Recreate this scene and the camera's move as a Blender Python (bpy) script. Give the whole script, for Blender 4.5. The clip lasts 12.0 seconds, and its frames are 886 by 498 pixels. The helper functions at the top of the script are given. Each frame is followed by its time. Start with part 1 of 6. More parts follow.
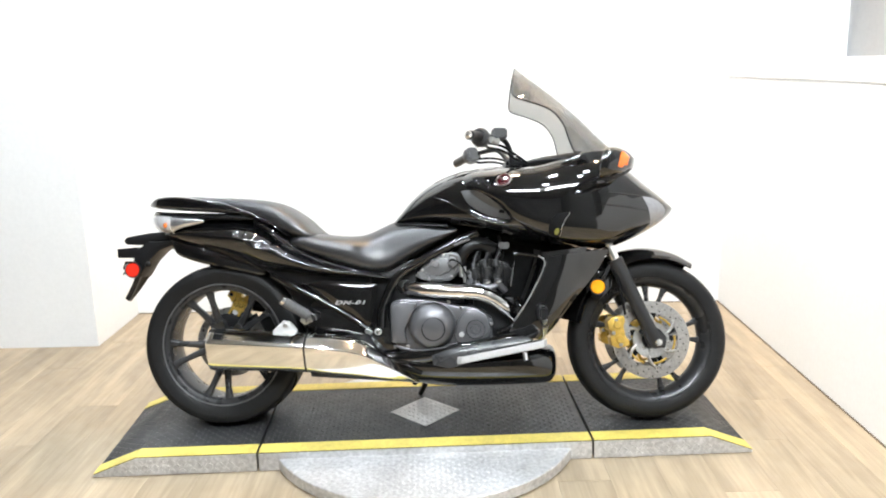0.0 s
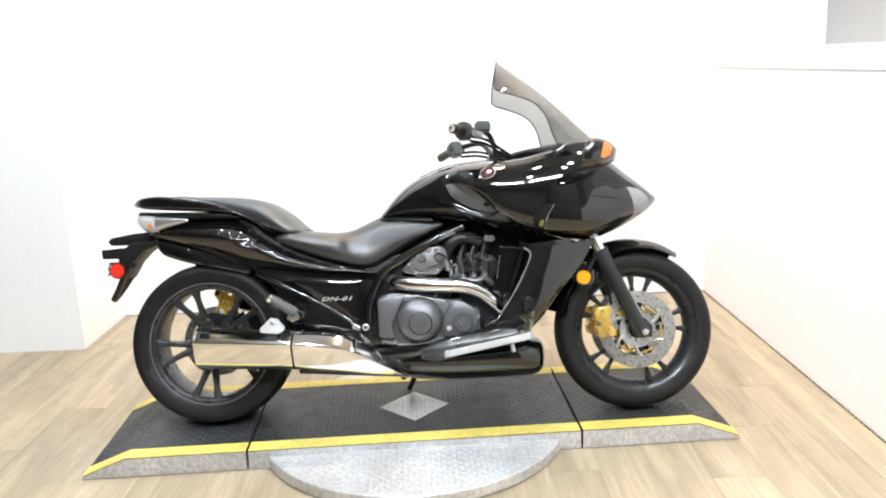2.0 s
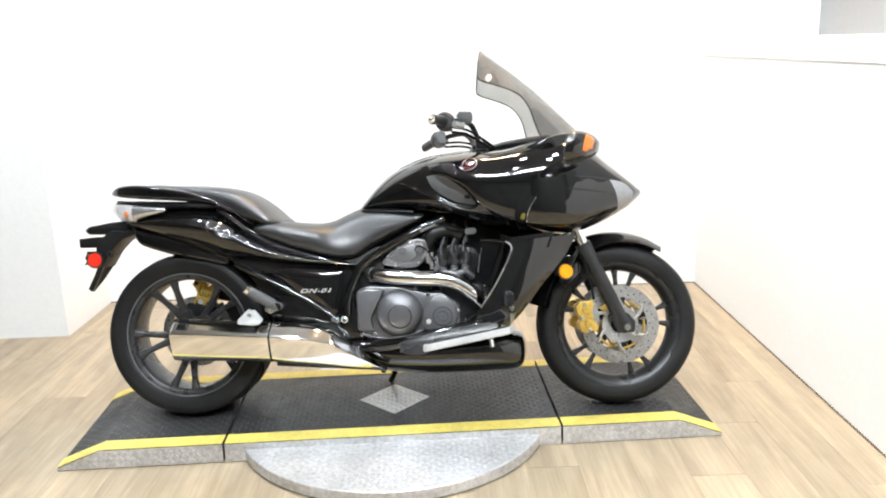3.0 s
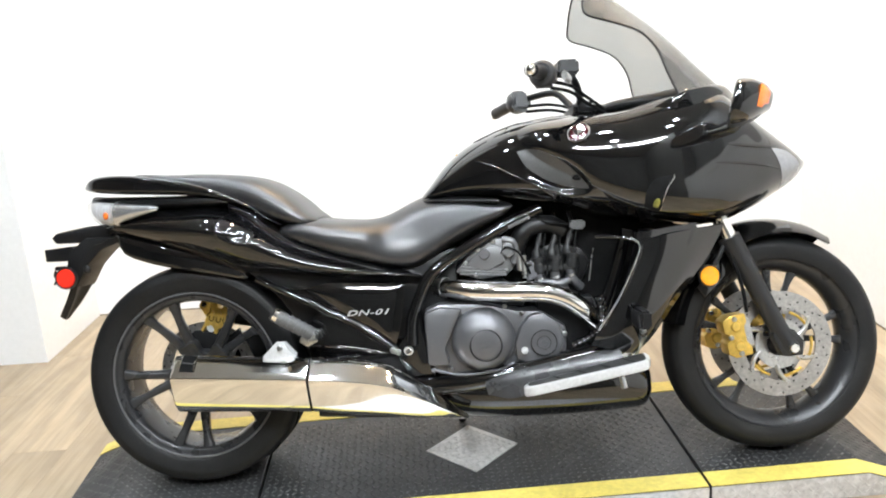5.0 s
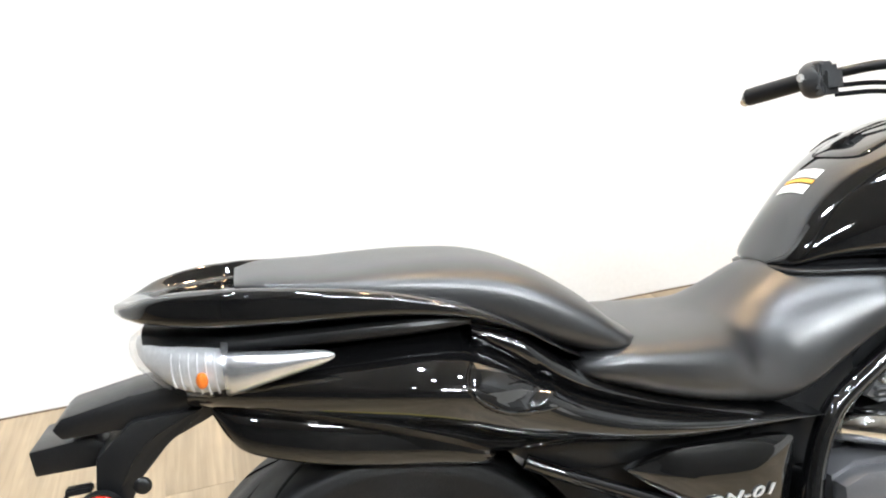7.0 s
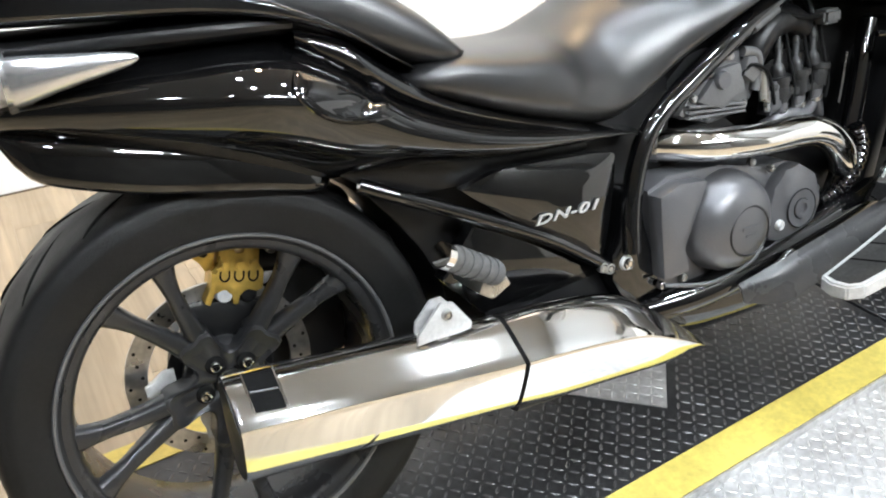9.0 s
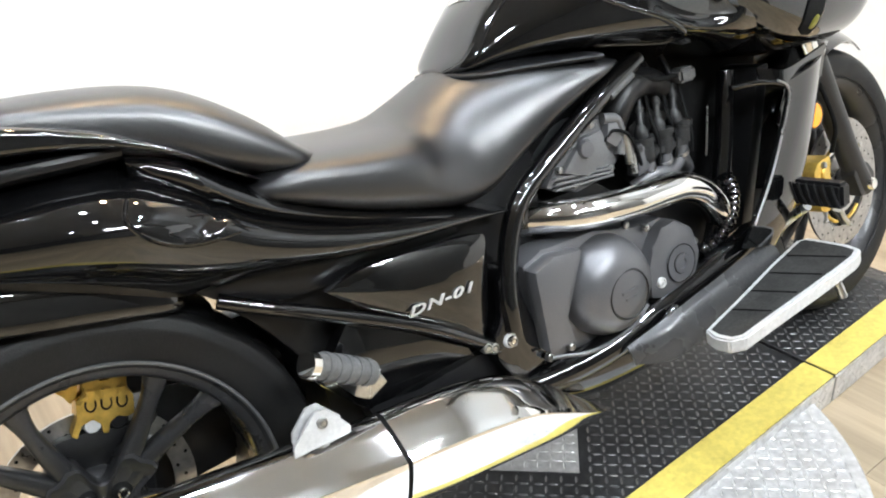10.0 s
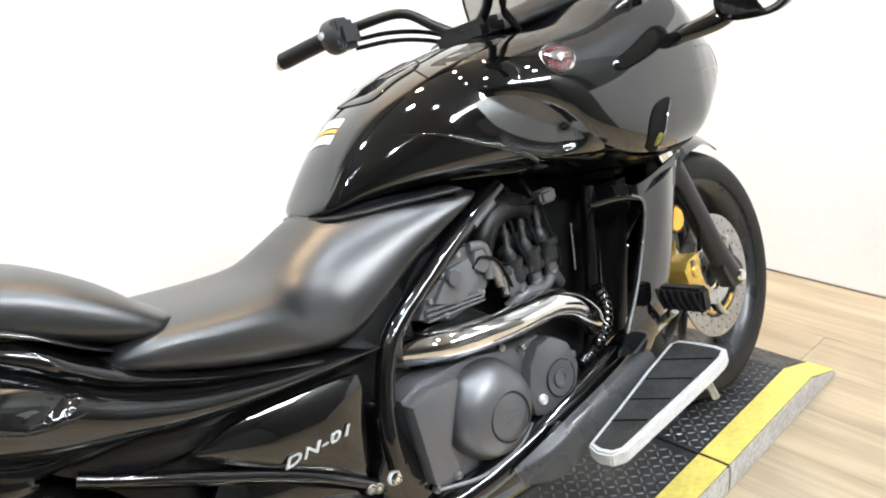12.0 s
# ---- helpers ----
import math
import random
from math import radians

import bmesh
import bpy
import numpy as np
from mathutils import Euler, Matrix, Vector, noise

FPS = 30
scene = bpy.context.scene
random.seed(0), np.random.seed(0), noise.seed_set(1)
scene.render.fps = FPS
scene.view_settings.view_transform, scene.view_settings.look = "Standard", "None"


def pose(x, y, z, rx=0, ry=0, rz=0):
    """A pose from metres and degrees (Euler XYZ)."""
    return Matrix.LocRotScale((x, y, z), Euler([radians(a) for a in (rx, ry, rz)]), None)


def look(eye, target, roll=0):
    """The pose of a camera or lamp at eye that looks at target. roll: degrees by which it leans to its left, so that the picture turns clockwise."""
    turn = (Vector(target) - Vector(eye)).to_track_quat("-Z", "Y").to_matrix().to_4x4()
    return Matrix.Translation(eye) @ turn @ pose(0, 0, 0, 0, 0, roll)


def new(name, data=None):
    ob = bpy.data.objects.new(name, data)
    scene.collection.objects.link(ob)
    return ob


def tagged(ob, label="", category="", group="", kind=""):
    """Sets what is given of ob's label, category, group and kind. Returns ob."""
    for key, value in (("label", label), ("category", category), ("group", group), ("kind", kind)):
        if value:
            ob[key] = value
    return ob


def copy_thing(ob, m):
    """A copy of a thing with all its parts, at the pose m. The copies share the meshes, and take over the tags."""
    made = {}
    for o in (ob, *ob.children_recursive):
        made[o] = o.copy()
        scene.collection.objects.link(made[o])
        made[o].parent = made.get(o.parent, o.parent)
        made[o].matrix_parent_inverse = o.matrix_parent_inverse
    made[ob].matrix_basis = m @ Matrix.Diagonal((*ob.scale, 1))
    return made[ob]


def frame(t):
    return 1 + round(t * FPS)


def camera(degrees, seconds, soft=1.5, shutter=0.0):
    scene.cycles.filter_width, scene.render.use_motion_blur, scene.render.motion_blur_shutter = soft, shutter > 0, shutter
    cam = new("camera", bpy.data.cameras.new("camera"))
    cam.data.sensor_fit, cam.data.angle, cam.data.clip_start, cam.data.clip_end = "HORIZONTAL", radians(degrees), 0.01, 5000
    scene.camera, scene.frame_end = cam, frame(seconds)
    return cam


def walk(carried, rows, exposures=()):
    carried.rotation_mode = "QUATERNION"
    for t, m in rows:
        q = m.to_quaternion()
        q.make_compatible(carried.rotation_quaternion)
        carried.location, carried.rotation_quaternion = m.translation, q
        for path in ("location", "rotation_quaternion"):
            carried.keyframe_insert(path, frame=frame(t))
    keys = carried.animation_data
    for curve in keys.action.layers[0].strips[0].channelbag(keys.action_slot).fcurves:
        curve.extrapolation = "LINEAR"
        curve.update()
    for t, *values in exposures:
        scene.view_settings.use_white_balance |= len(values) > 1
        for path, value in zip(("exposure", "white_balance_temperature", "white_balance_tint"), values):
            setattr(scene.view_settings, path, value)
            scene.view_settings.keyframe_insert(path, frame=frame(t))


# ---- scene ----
cam = camera(57.1, 12.0, soft=2.0)
PATH = [
    (0, (0.968, -2.918, 1.402), (0.884, -0.969, 0.96), -1.4),
    (0.5, (0.984, -2.921, 1.389), (0.93, -0.972, 0.944), -1.3),
    (1, (0.993, -2.923, 1.395), (0.946, -0.974, 0.947), -1.7),
    (1.5, (0.982, -2.925, 1.396), (0.928, -0.977, 0.946), -1.5),
    (2, (0.975, -2.925, 1.389), (0.921, -0.976, 0.941), -2.4),
    (2.5, (1.017, -2.913, 1.386), (0.978, -0.966, 0.933), -2.3),
    (2.7, (1.053, -2.902, 1.411), (0.999, -0.96, 0.935), -1.7),
    (4.3, (1.01, -2.53, 1.339), (0.981, -0.594, 0.838), -6.8),
    (4.5, (0.967, -2.431, 1.319), (1.005, -0.493, 0.828), -6.4),
    (5, (0.772, -2.092, 1.294), (0.712, -0.168, 0.751), -3.7),
    (5.5, (0.495, -1.755, 1.29), (0.584, 0.168, 0.748), -4.1),
    (6, (0.247, -1.414, 1.329), (0.479, 0.472, 0.707), -6.0),
    (6.5, (0.09, -1.066, 1.325), (0.333, 0.835, 0.752), -6.1),
    (7, (-0.113, -0.89, 1.313), (0.333, 0.932, 0.618), -3.9),
    (7.5, (-0.256, -0.853, 1.216), (0.329, 0.835, 0.317), -5.2),
    (7.7, (-0.282, -0.863, 1.17), (0.344, 0.759, 0.18), -3.1),
    (9.3, (-0.12, -0.893, 1.128), (0.711, 0.603, 0.093), -0.6),
    (9.5, (-0.098, -0.896, 1.132), (0.748, 0.6, 0.109), -0.7),
    (10, (-0.031, -0.909, 1.18), (0.912, 0.577, 0.229), -4.5),
    (10.5, (0.004, -0.924, 1.218), (1.022, 0.551, 0.331), -5.1),
    (11, (0.036, -0.939, 1.258), (1.116, 0.544, 0.463), -4.2),
    (11.5, (0.064, -0.945, 1.26), (1.204, 0.503, 0.483), -4.9),
    (12, (0.057, -0.953, 1.251), (1.204, 0.488, 0.473), -6.7),
]
walk(cam, [(t, look(eye, target, roll)) for t, eye, target, roll in PATH])


# ---- world and exposure ----
scene.view_settings.exposure = 0.0
world = bpy.data.worlds.new("world")
scene.world = world
world.use_nodes = True
world.node_tree.nodes["Background"].inputs[0].default_value = (0.9, 0.95, 1.0, 1)
world.node_tree.nodes["Background"].inputs[1].default_value = 0.02

LAMP = 700.0      # radiance of the round spotlights
TUBE = 310.0      # radiance of the tubes


from mathutils.bvhtree import BVHTree


# ---- materials ----
def material(name, color, rough=0.5, metal=0.0, coat=0.0, grain=0.0, grain_scale=60.0, bump=0.0, bump_scale=200.0,
             stain=0.0, stain_scale=6.0, rough_var=0.0, spec=0.5):
    m = bpy.data.materials.new(name)
    m.use_nodes = True
    nt = m.node_tree
    p = nt.nodes["Principled BSDF"]
    p.inputs["Roughness"].default_value = rough
    p.inputs["Metallic"].default_value = metal
    p.inputs["Coat Weight"].default_value = coat
    p.inputs["Coat Roughness"].default_value = 0.03
    p.inputs["Specular IOR Level"].default_value = spec
    p.inputs["Base Color"].default_value = (*color, 1)
    tc = nt.nodes.new("ShaderNodeTexCoord")
    out = None
    for amount, scale in ((grain, grain_scale), (stain, stain_scale)):
        if amount <= 0:
            continue
        n = nt.nodes.new("ShaderNodeTexNoise")
        n.inputs["Scale"].default_value = scale
        n.inputs["Detail"].default_value = 6
        nt.links.new(tc.outputs["Object"], n.inputs["Vector"])
        mr = nt.nodes.new("ShaderNodeMapRange")
        mr.inputs[1].default_value, mr.inputs[2].default_value = 0.3, 0.7
        mr.inputs[3].default_value, mr.inputs[4].default_value = 1 - amount, 1 + amount
        nt.links.new(n.outputs["Fac"], mr.inputs[0])
        mul = nt.nodes.new("ShaderNodeVectorMath")
        mul.operation = "SCALE"
        if out is None:
            mul.inputs[0].default_value = color
        else:
            nt.links.new(out, mul.inputs[0])
        nt.links.new(mr.outputs[0], mul.inputs["Scale"])
        out = mul.outputs[0]
    if out is not None:
        nt.links.new(out, p.inputs["Base Color"])
    if rough_var > 0:
        n = nt.nodes.new("ShaderNodeTexNoise")
        n.inputs["Scale"].default_value = 14
        n.inputs["Detail"].default_value = 5
        nt.links.new(tc.outputs["Object"], n.inputs["Vector"])
        mr = nt.nodes.new("ShaderNodeMapRange")
        mr.inputs[1].default_value, mr.inputs[2].default_value = 0.3, 0.7
        mr.inputs[3].default_value, mr.inputs[4].default_value = max(rough - rough_var, 0.01), rough + rough_var
        nt.links.new(n.outputs["Fac"], mr.inputs[0])
        nt.links.new(mr.outputs[0], p.inputs["Roughness"])
    if bump > 0:
        n = nt.nodes.new("ShaderNodeTexNoise")
        n.inputs["Scale"].default_value = bump_scale
        n.inputs["Detail"].default_value = 4
        nt.links.new(tc.outputs["Object"], n.inputs["Vector"])
        b = nt.nodes.new("ShaderNodeBump")
        b.inputs["Strength"].default_value = bump
        b.inputs["Distance"].default_value = 0.002
        nt.links.new(n.outputs["Fac"], b.inputs["Height"])
        nt.links.new(b.outputs[0], p.inputs["Normal"])
    return m


def emitter(name, color, strength):
    m = bpy.data.materials.new(name)
    m.use_nodes = True
    p = m.node_tree.nodes["Principled BSDF"]
    p.inputs["Base Color"].default_value = (*color, 1)
    p.inputs["Emission Color"].default_value = (*color, 1)
    p.inputs["Emission Strength"].default_value = strength
    return m


def clear(name, color, rough=0.02):
    m = bpy.data.materials.new(name)
    m.use_nodes = True
    nt = m.node_tree
    p = nt.nodes["Principled BSDF"]
    nt.nodes.remove(p)
    out = nt.nodes["Material Output"]
    tr = nt.nodes.new("ShaderNodeBsdfTransparent")
    tr.inputs[0].default_value = (*color, 1)
    gl = nt.nodes.new("ShaderNodeBsdfGlossy")
    gl.inputs["Roughness"].default_value = rough
    lw = nt.nodes.new("ShaderNodeLayerWeight")
    lw.inputs[0].default_value = 0.5
    fr = nt.nodes.new("ShaderNodeMath")
    fr.operation = "POWER"
    fr.inputs[1].default_value = 4.0
    nt.links.new(lw.outputs["Facing"], fr.inputs[0])
    lim = nt.nodes.new("ShaderNodeMath")
    lim.operation = "MULTIPLY_ADD"
    lim.inputs[1].default_value, lim.inputs[2].default_value = 0.55, 0.035
    nt.links.new(fr.outputs[0], lim.inputs[0])
    mix = nt.nodes.new("ShaderNodeMixShader")
    nt.links.new(lim.outputs[0], mix.inputs[0])
    nt.links.new(tr.outputs[0], mix.inputs[1])
    nt.links.new(gl.outputs[0], mix.inputs[2])
    nt.links.new(mix.outputs[0], out.inputs[0])
    return m


GLOSS = material("black_paint", (0.003, 0.003, 0.0032), 0.045, spec=0.7, coat=0.5, grain=0.2, grain_scale=900, stain=0.15, stain_scale=5)
INJECT = material("dark_engine_plastic", (0.02, 0.02, 0.0203), 0.42, spec=0.4, grain=0.25, grain_scale=120, bump=0.1, stain=0.3, stain_scale=20, rough_var=0.08)
# Base lifted towards grey to stand in for the white wall's reflection.
PANEL = material("sill_plastic_with_sheen", (0.04, 0.04, 0.041), 0.27, spec=0.5, grain=0.15, grain_scale=300, rough_var=0.05)
AMBER_GREEN = material("yellow_green_lens", (0.16, 0.155, 0.03), 0.2, grain=0.25, grain_scale=60)
SATIN = material("satin_black_plastic", (0.007, 0.007, 0.0075), 0.36, spec=0.35, grain=0.15, grain_scale=300, bump=0.1, bump_scale=700, rough_var=0.06)
FORK = material("dark_fork_paint", (0.012, 0.012, 0.013), 0.4, grain=0.15, grain_scale=200, rough_var=0.05)
LEATHER = material("seat_vinyl", (0.012, 0.012, 0.0129), 0.335, spec=0.9, grain=0.2, grain_scale=500, bump=0.05, bump_scale=1100, stain=0.1, stain_scale=7, rough_var=0.012)
RUBBER = material("tyre_rubber", (0.0065, 0.0065, 0.0067), 0.52, spec=0.28, grain=0.2, grain_scale=180, bump=0.2, bump_scale=400, stain=0.3, stain_scale=9, rough_var=0.08)
PAD = material("foot_pad_rubber", (0.028, 0.0275, 0.026), 0.6, spec=0.3, grain=0.35, grain_scale=160, bump=0.25, bump_scale=350, stain=0.3, stain_scale=25, rough_var=0.08)
CHROME = material("chrome", (0.86, 0.85, 0.83), 0.07, metal=1.0, stain=0.06, stain_scale=9, rough_var=0.03)
STEEL = material("brushed_steel", (0.55, 0.55, 0.54), 0.3, metal=1.0, grain=0.15, grain_scale=120, rough_var=0.08)
DISC = material("brake_disc_steel", (0.44, 0.43, 0.415), 0.33, metal=1.0, grain=0.2, grain_scale=90, rough_var=0.08)
ALLOY = material("cast_alloy", (0.16, 0.16, 0.163), 0.36, metal=0.5, grain=0.08, grain_scale=250, bump=0.08, bump_scale=500, stain=0.1, stain_scale=12, rough_var=0.08)
COVER = material("engine_cover_paint", (0.145, 0.145, 0.152), 0.36, metal=0.6, grain=0.05, grain_scale=400, bump=0.03, bump_scale=900, rough_var=0.05)
WHEEL = material("wheel_paint", (0.026, 0.026, 0.0272), 0.29, metal=0.2, grain=0.15, grain_scale=300, rough_var=0.05)
GOLD = material("gold_anodised", (0.66, 0.44, 0.1), 0.34, metal=0.7, grain=0.2, grain_scale=70, rough_var=0.08)
RED = material("red_reflector", (0.75, 0.03, 0.015), 0.15, coat=0.6, grain=0.2, grain_scale=250)
AMBER = material("amber_reflector", (0.88, 0.33, 0.01), 0.15, coat=0.6, grain=0.15, grain_scale=250)
ORANGE = material("orange_lens", (0.85, 0.2, 0.02), 0.15, coat=0.6, grain=0.15, grain_scale=200)
GREYRUB = material("grey_rubber", (0.09, 0.09, 0.09), 0.55, grain=0.2, grain_scale=200, bump=0.2)
WHITE = material("white_label", (0.8, 0.8, 0.78), 0.4, grain=0.05, grain_scale=90)
ORLAB = material("orange_label", (0.8, 0.4, 0.05), 0.4, grain=0.05)
BADGE = material("red_badge", (0.06, 0.004, 0.006), 0.2, coat=0.5, grain=0.2, grain_scale=300)
HEADLAMP = material("headlamp_glass", (0.3, 0.3, 0.31), 0.09, metal=0.3, grain=0.1, grain_scale=120)
MIRROR = material("mirror_glass", (0.9, 0.9, 0.9), 0.01, metal=1.0)
SMOKE = clear("smoked_screen", (0.68, 0.68, 0.675), 0.02)
LENS = clear("clear_lens", (0.93, 0.93, 0.93), 0.06)
WALL = material("white_wall_paint", (0.83, 0.83, 0.82), 0.6, grain=0.02, grain_scale=60, stain=0.02, stain_scale=1.5, bump=0.05, bump_scale=120)
GREYWALL = material("grey_wall_paint", (0.3, 0.3, 0.297), 0.6, grain=0.03, grain_scale=40, stain=0.03, stain_scale=1.2)
# Only for unseen walls, dark to hold down reflections in the black paint.
DARKWALL = material("unseen_wall_dark", (0.14, 0.137, 0.13), 0.7, grain=0.1, grain_scale=30, stain=0.2, stain_scale=1)
CEIL = material("grey_ceiling_paint", (0.3, 0.296, 0.288), 0.8, grain=0.1, grain_scale=30)
LUG = material("worn_tread_steel", (0.1, 0.1, 0.101), 0.36, metal=0.6, grain=0.3, grain_scale=40, stain=0.4, stain_scale=4, rough_var=0.1)
DECK = material("black_tread_plate", (0.032, 0.032, 0.033), 0.42, metal=0.3, grain=0.3, grain_scale=70, stain=0.35, stain_scale=6, bump=0.15, rough_var=0.1)
TREAD = material("silver_tread_plate", (0.55, 0.545, 0.54), 0.44, metal=0.5, grain=0.2, grain_scale=70, stain=0.2, stain_scale=5, rough_var=0.1)
YELLOW = material("yellow_tape", (0.64, 0.52, 0.12), 0.5, grain=0.12, grain_scale=90, stain=0.18, stain_scale=8, bump=0.1)
# Near black for seams and wires, and for shade painted in openings.
SEAM_SHADE = material("seam_and_shade_black", (0.006, 0.006, 0.006), 0.85, spec=0.12, grain=0.2)
SLAB = material("subfloor", (0.12, 0.09, 0.06), 0.8, grain=0.2)
RIMALLOY = material("satin_alloy", (0.6, 0.6, 0.595), 0.42, metal=0.3, grain=0.1, grain_scale=150, rough_var=0.06)
POLY = material("dark_grey_plastic", (0.035, 0.035, 0.036), 0.4, grain=0.15, grain_scale=200, rough_var=0.05)
VENT = material("vent_texture", (0.03, 0.0295, 0.0285), 0.38, spec=1.0, coat=0.0, grain=0.35, grain_scale=260, bump=0.16, bump_scale=420)
SPOT = emitter("spotlight_glow", (0.87, 0.96, 1.06), LAMP)
WARM = emitter("warm_spotlight_glow", (1.1, 0.78, 0.46), LAMP)
LAMPCUP = material("lamp_cup", (0.74, 0.74, 0.75), 0.3, metal=0.35, grain=0.08, grain_scale=140)
LETTER = material("silver_lettering", (0.6, 0.6, 0.595), 0.3, metal=0.45, grain=0.05, grain_scale=200)
SILVER = material("lamp_silver", (0.72, 0.72, 0.73), 0.2, metal=0.85, grain=0.04, grain_scale=140)
TUBEGLOW = emitter("tube_glow", (0.9, 0.96, 1.0), TUBE)


def wood_material():
    m = material("oak_plank", (0.5, 0.38, 0.24), 0.42, rough_var=0.08)
    nt = m.node_tree
    p = nt.nodes["Principled BSDF"]
    tc = nt.nodes.new("ShaderNodeTexCoord")
    info = nt.nodes.new("ShaderNodeObjectInfo")
    shift = nt.nodes.new("ShaderNodeVectorMath")
    shift.operation = "SCALE"
    shift.inputs[0].default_value = (3.1, 7.7, 1.3)
    nt.links.new(info.outputs["Random"], shift.inputs["Scale"])
    add = nt.nodes.new("ShaderNodeVectorMath")
    add.operation = "ADD"
    nt.links.new(tc.outputs["Object"], add.inputs[0])
    nt.links.new(shift.outputs[0], add.inputs[1])
    col = None
    for scale, low, high in (((9, 1.1, 9), 0.78, 1.2), ((70, 3.0, 70), 0.86, 1.14), ((2.5, 0.6, 2.5), 0.88, 1.12)):
        mp = nt.nodes.new("ShaderNodeMapping")
        mp.inputs["Scale"].default_value = scale
        nt.links.new(add.outputs[0], mp.inputs[0])
        n = nt.nodes.new("ShaderNodeTexNoise")
        n.inputs["Scale"].default_value = 1.0
        n.inputs["Detail"].default_value = 7
        n.inputs["Distortion"].default_value = 0.6
        nt.links.new(mp.outputs[0], n.inputs["Vector"])
        mr = nt.nodes.new("ShaderNodeMapRange")
        mr.inputs[1].default_value, mr.inputs[2].default_value = 0.3, 0.7
        mr.inputs[3].default_value, mr.inputs[4].default_value = low, high
        nt.links.new(n.outputs["Fac"], mr.inputs[0])
        mul = nt.nodes.new("ShaderNodeVectorMath")
        mul.operation = "SCALE"
        if col is None:
            mul.inputs[0].default_value = (0.37, 0.29, 0.195)
        else:
            nt.links.new(col, mul.inputs[0])
        nt.links.new(mr.outputs[0], mul.inputs["Scale"])
        col = mul.outputs[0]
    mr = nt.nodes.new("ShaderNodeMapRange")
    mr.inputs[3].default_value, mr.inputs[4].default_value = 0.88, 1.1
    nt.links.new(info.outputs["Random"], mr.inputs[0])
    mul = nt.nodes.new("ShaderNodeVectorMath")
    mul.operation = "SCALE"
    nt.links.new(col, mul.inputs[0])
    nt.links.new(mr.outputs[0], mul.inputs["Scale"])
    nt.links.new(mul.outputs[0], p.inputs["Base Color"])
    return m


WOOD = wood_material()


# ---- mesh helpers ----
def finish(bm, name, mat, angle=38):
    me = bpy.data.meshes.new(name)
    bmesh.ops.recalc_face_normals(bm, faces=bm.faces)
    bm.to_mesh(me)
    bm.free()
    for f in me.polygons:
        f.use_smooth = True
    me.set_sharp_from_angle(angle=radians(angle))
    me.materials.append(mat)
    return me


def part(name, bm, mat, parent, label="", angle=38):
    ob = new(name, finish(bm, name, mat, angle))
    ob.parent = parent
    if label:
        ob["label"] = label
    return ob


def thing(name, bm, mat, label, category, group="", kind="", angle=38):
    return tagged(new(name, finish(bm, name, mat, angle)), label, category, group, kind)


def spline(pts, sub):
    """Catmull-Rom through the points, of any dimension."""
    p = np.array(pts, float)
    p = np.vstack([2 * p[0] - p[1], p, 2 * p[-1] - p[-2]])
    out = []
    for i in range(1, len(p) - 2):
        for k in range(sub):
            t = k / sub
            a, b, c, d = p[i - 1], p[i], p[i + 1], p[i + 2]
            out.append(0.5 * (2 * b + (c - a) * t + (2 * a - 5 * b + 4 * c - d) * t * t + (3 * b - a - 3 * c + d) * t ** 3))
    out.append(p[-2])
    return np.array(out)


def skin(rings, closed=True, caps=True, bm=None):
    bm = bm or bmesh.new()
    vs = [[bm.verts.new(q) for q in r] for r in rings]
    n = len(rings[0])
    for i in range(len(vs) - 1):
        for j in range(n if closed else n - 1):
            k = (j + 1) % n
            bm.faces.new((vs[i][j], vs[i][k], vs[i + 1][k], vs[i + 1][j]))
    if caps and closed:
        bm.faces.new(vs[0][::-1])
        bm.faces.new(vs[-1])
    return bm


def shell(stations, ring=40, sub=6, warp=None, caps=True):
    """A body lofted along x. Stations: x, bottom, height of the widest line, top, half width, squareness, sideways centre."""
    rings = []
    for x, lo, mid, hi, w, n, vc in spline([(*q, *(2.2, 0.0)[len(q) - 5:]) for q in stations], sub):
        w, r = max(w, 0.001), []
        for j in range(ring):
            a = 2 * math.pi * j / ring
            c, s = math.cos(a), math.sin(a)
            h = mid + (hi - mid if s > 0 else mid - lo) * math.copysign(abs(s) ** (2 / n), s)
            q = (x, vc + w * math.copysign(abs(c) ** (2 / n), c), h)
            r.append(warp(*q) if warp else q)
        rings.append(r)
    return skin(rings, caps=caps)


def half_width(stations, x, h):
    """How far the side of such a body stands out at a place."""
    st = spline([(*q, *(2.2, 0.0)[len(q) - 5:]) for q in stations], 8)
    lo, mid, hi, w, n = (float(np.interp(x, st[:, 0], st[:, i])) for i in range(1, 6))
    f = (h - mid) / (hi - mid) if h > mid else (mid - h) / (mid - lo)
    return w * max(0.0, 1 - min(1.0, abs(f)) ** n) ** (1 / n)


def tube(pts, r, seg=14, sub=6, bm=None, flat=1.0):
    """A round bar along a smooth line of (x, v, h) or, for a changing radius, (x, v, h, r)."""
    pts = [(*q, r)[:4] for q in pts]
    line = spline(pts, sub) if len(pts) > 2 else np.array(pts, float)
    rings, side = [], None
    for i, q in enumerate(line):
        d = Vector(line[min(i + 1, len(line) - 1)][:3]) - Vector(line[max(i - 1, 0)][:3])
        d.normalize()
        if side is None:
            side = d.cross(Vector((0.13, 0.31, 0.94))).normalized()
        side = (side - d * side.dot(d)).normalized()
        up = d.cross(side)
        rings.append([Vector(q[:3]) + float(q[3]) * (math.cos(a) * side + flat * math.sin(a) * up)
                      for a in (2 * math.pi * j / seg for j in range(seg))])
    return skin(rings, bm=bm)


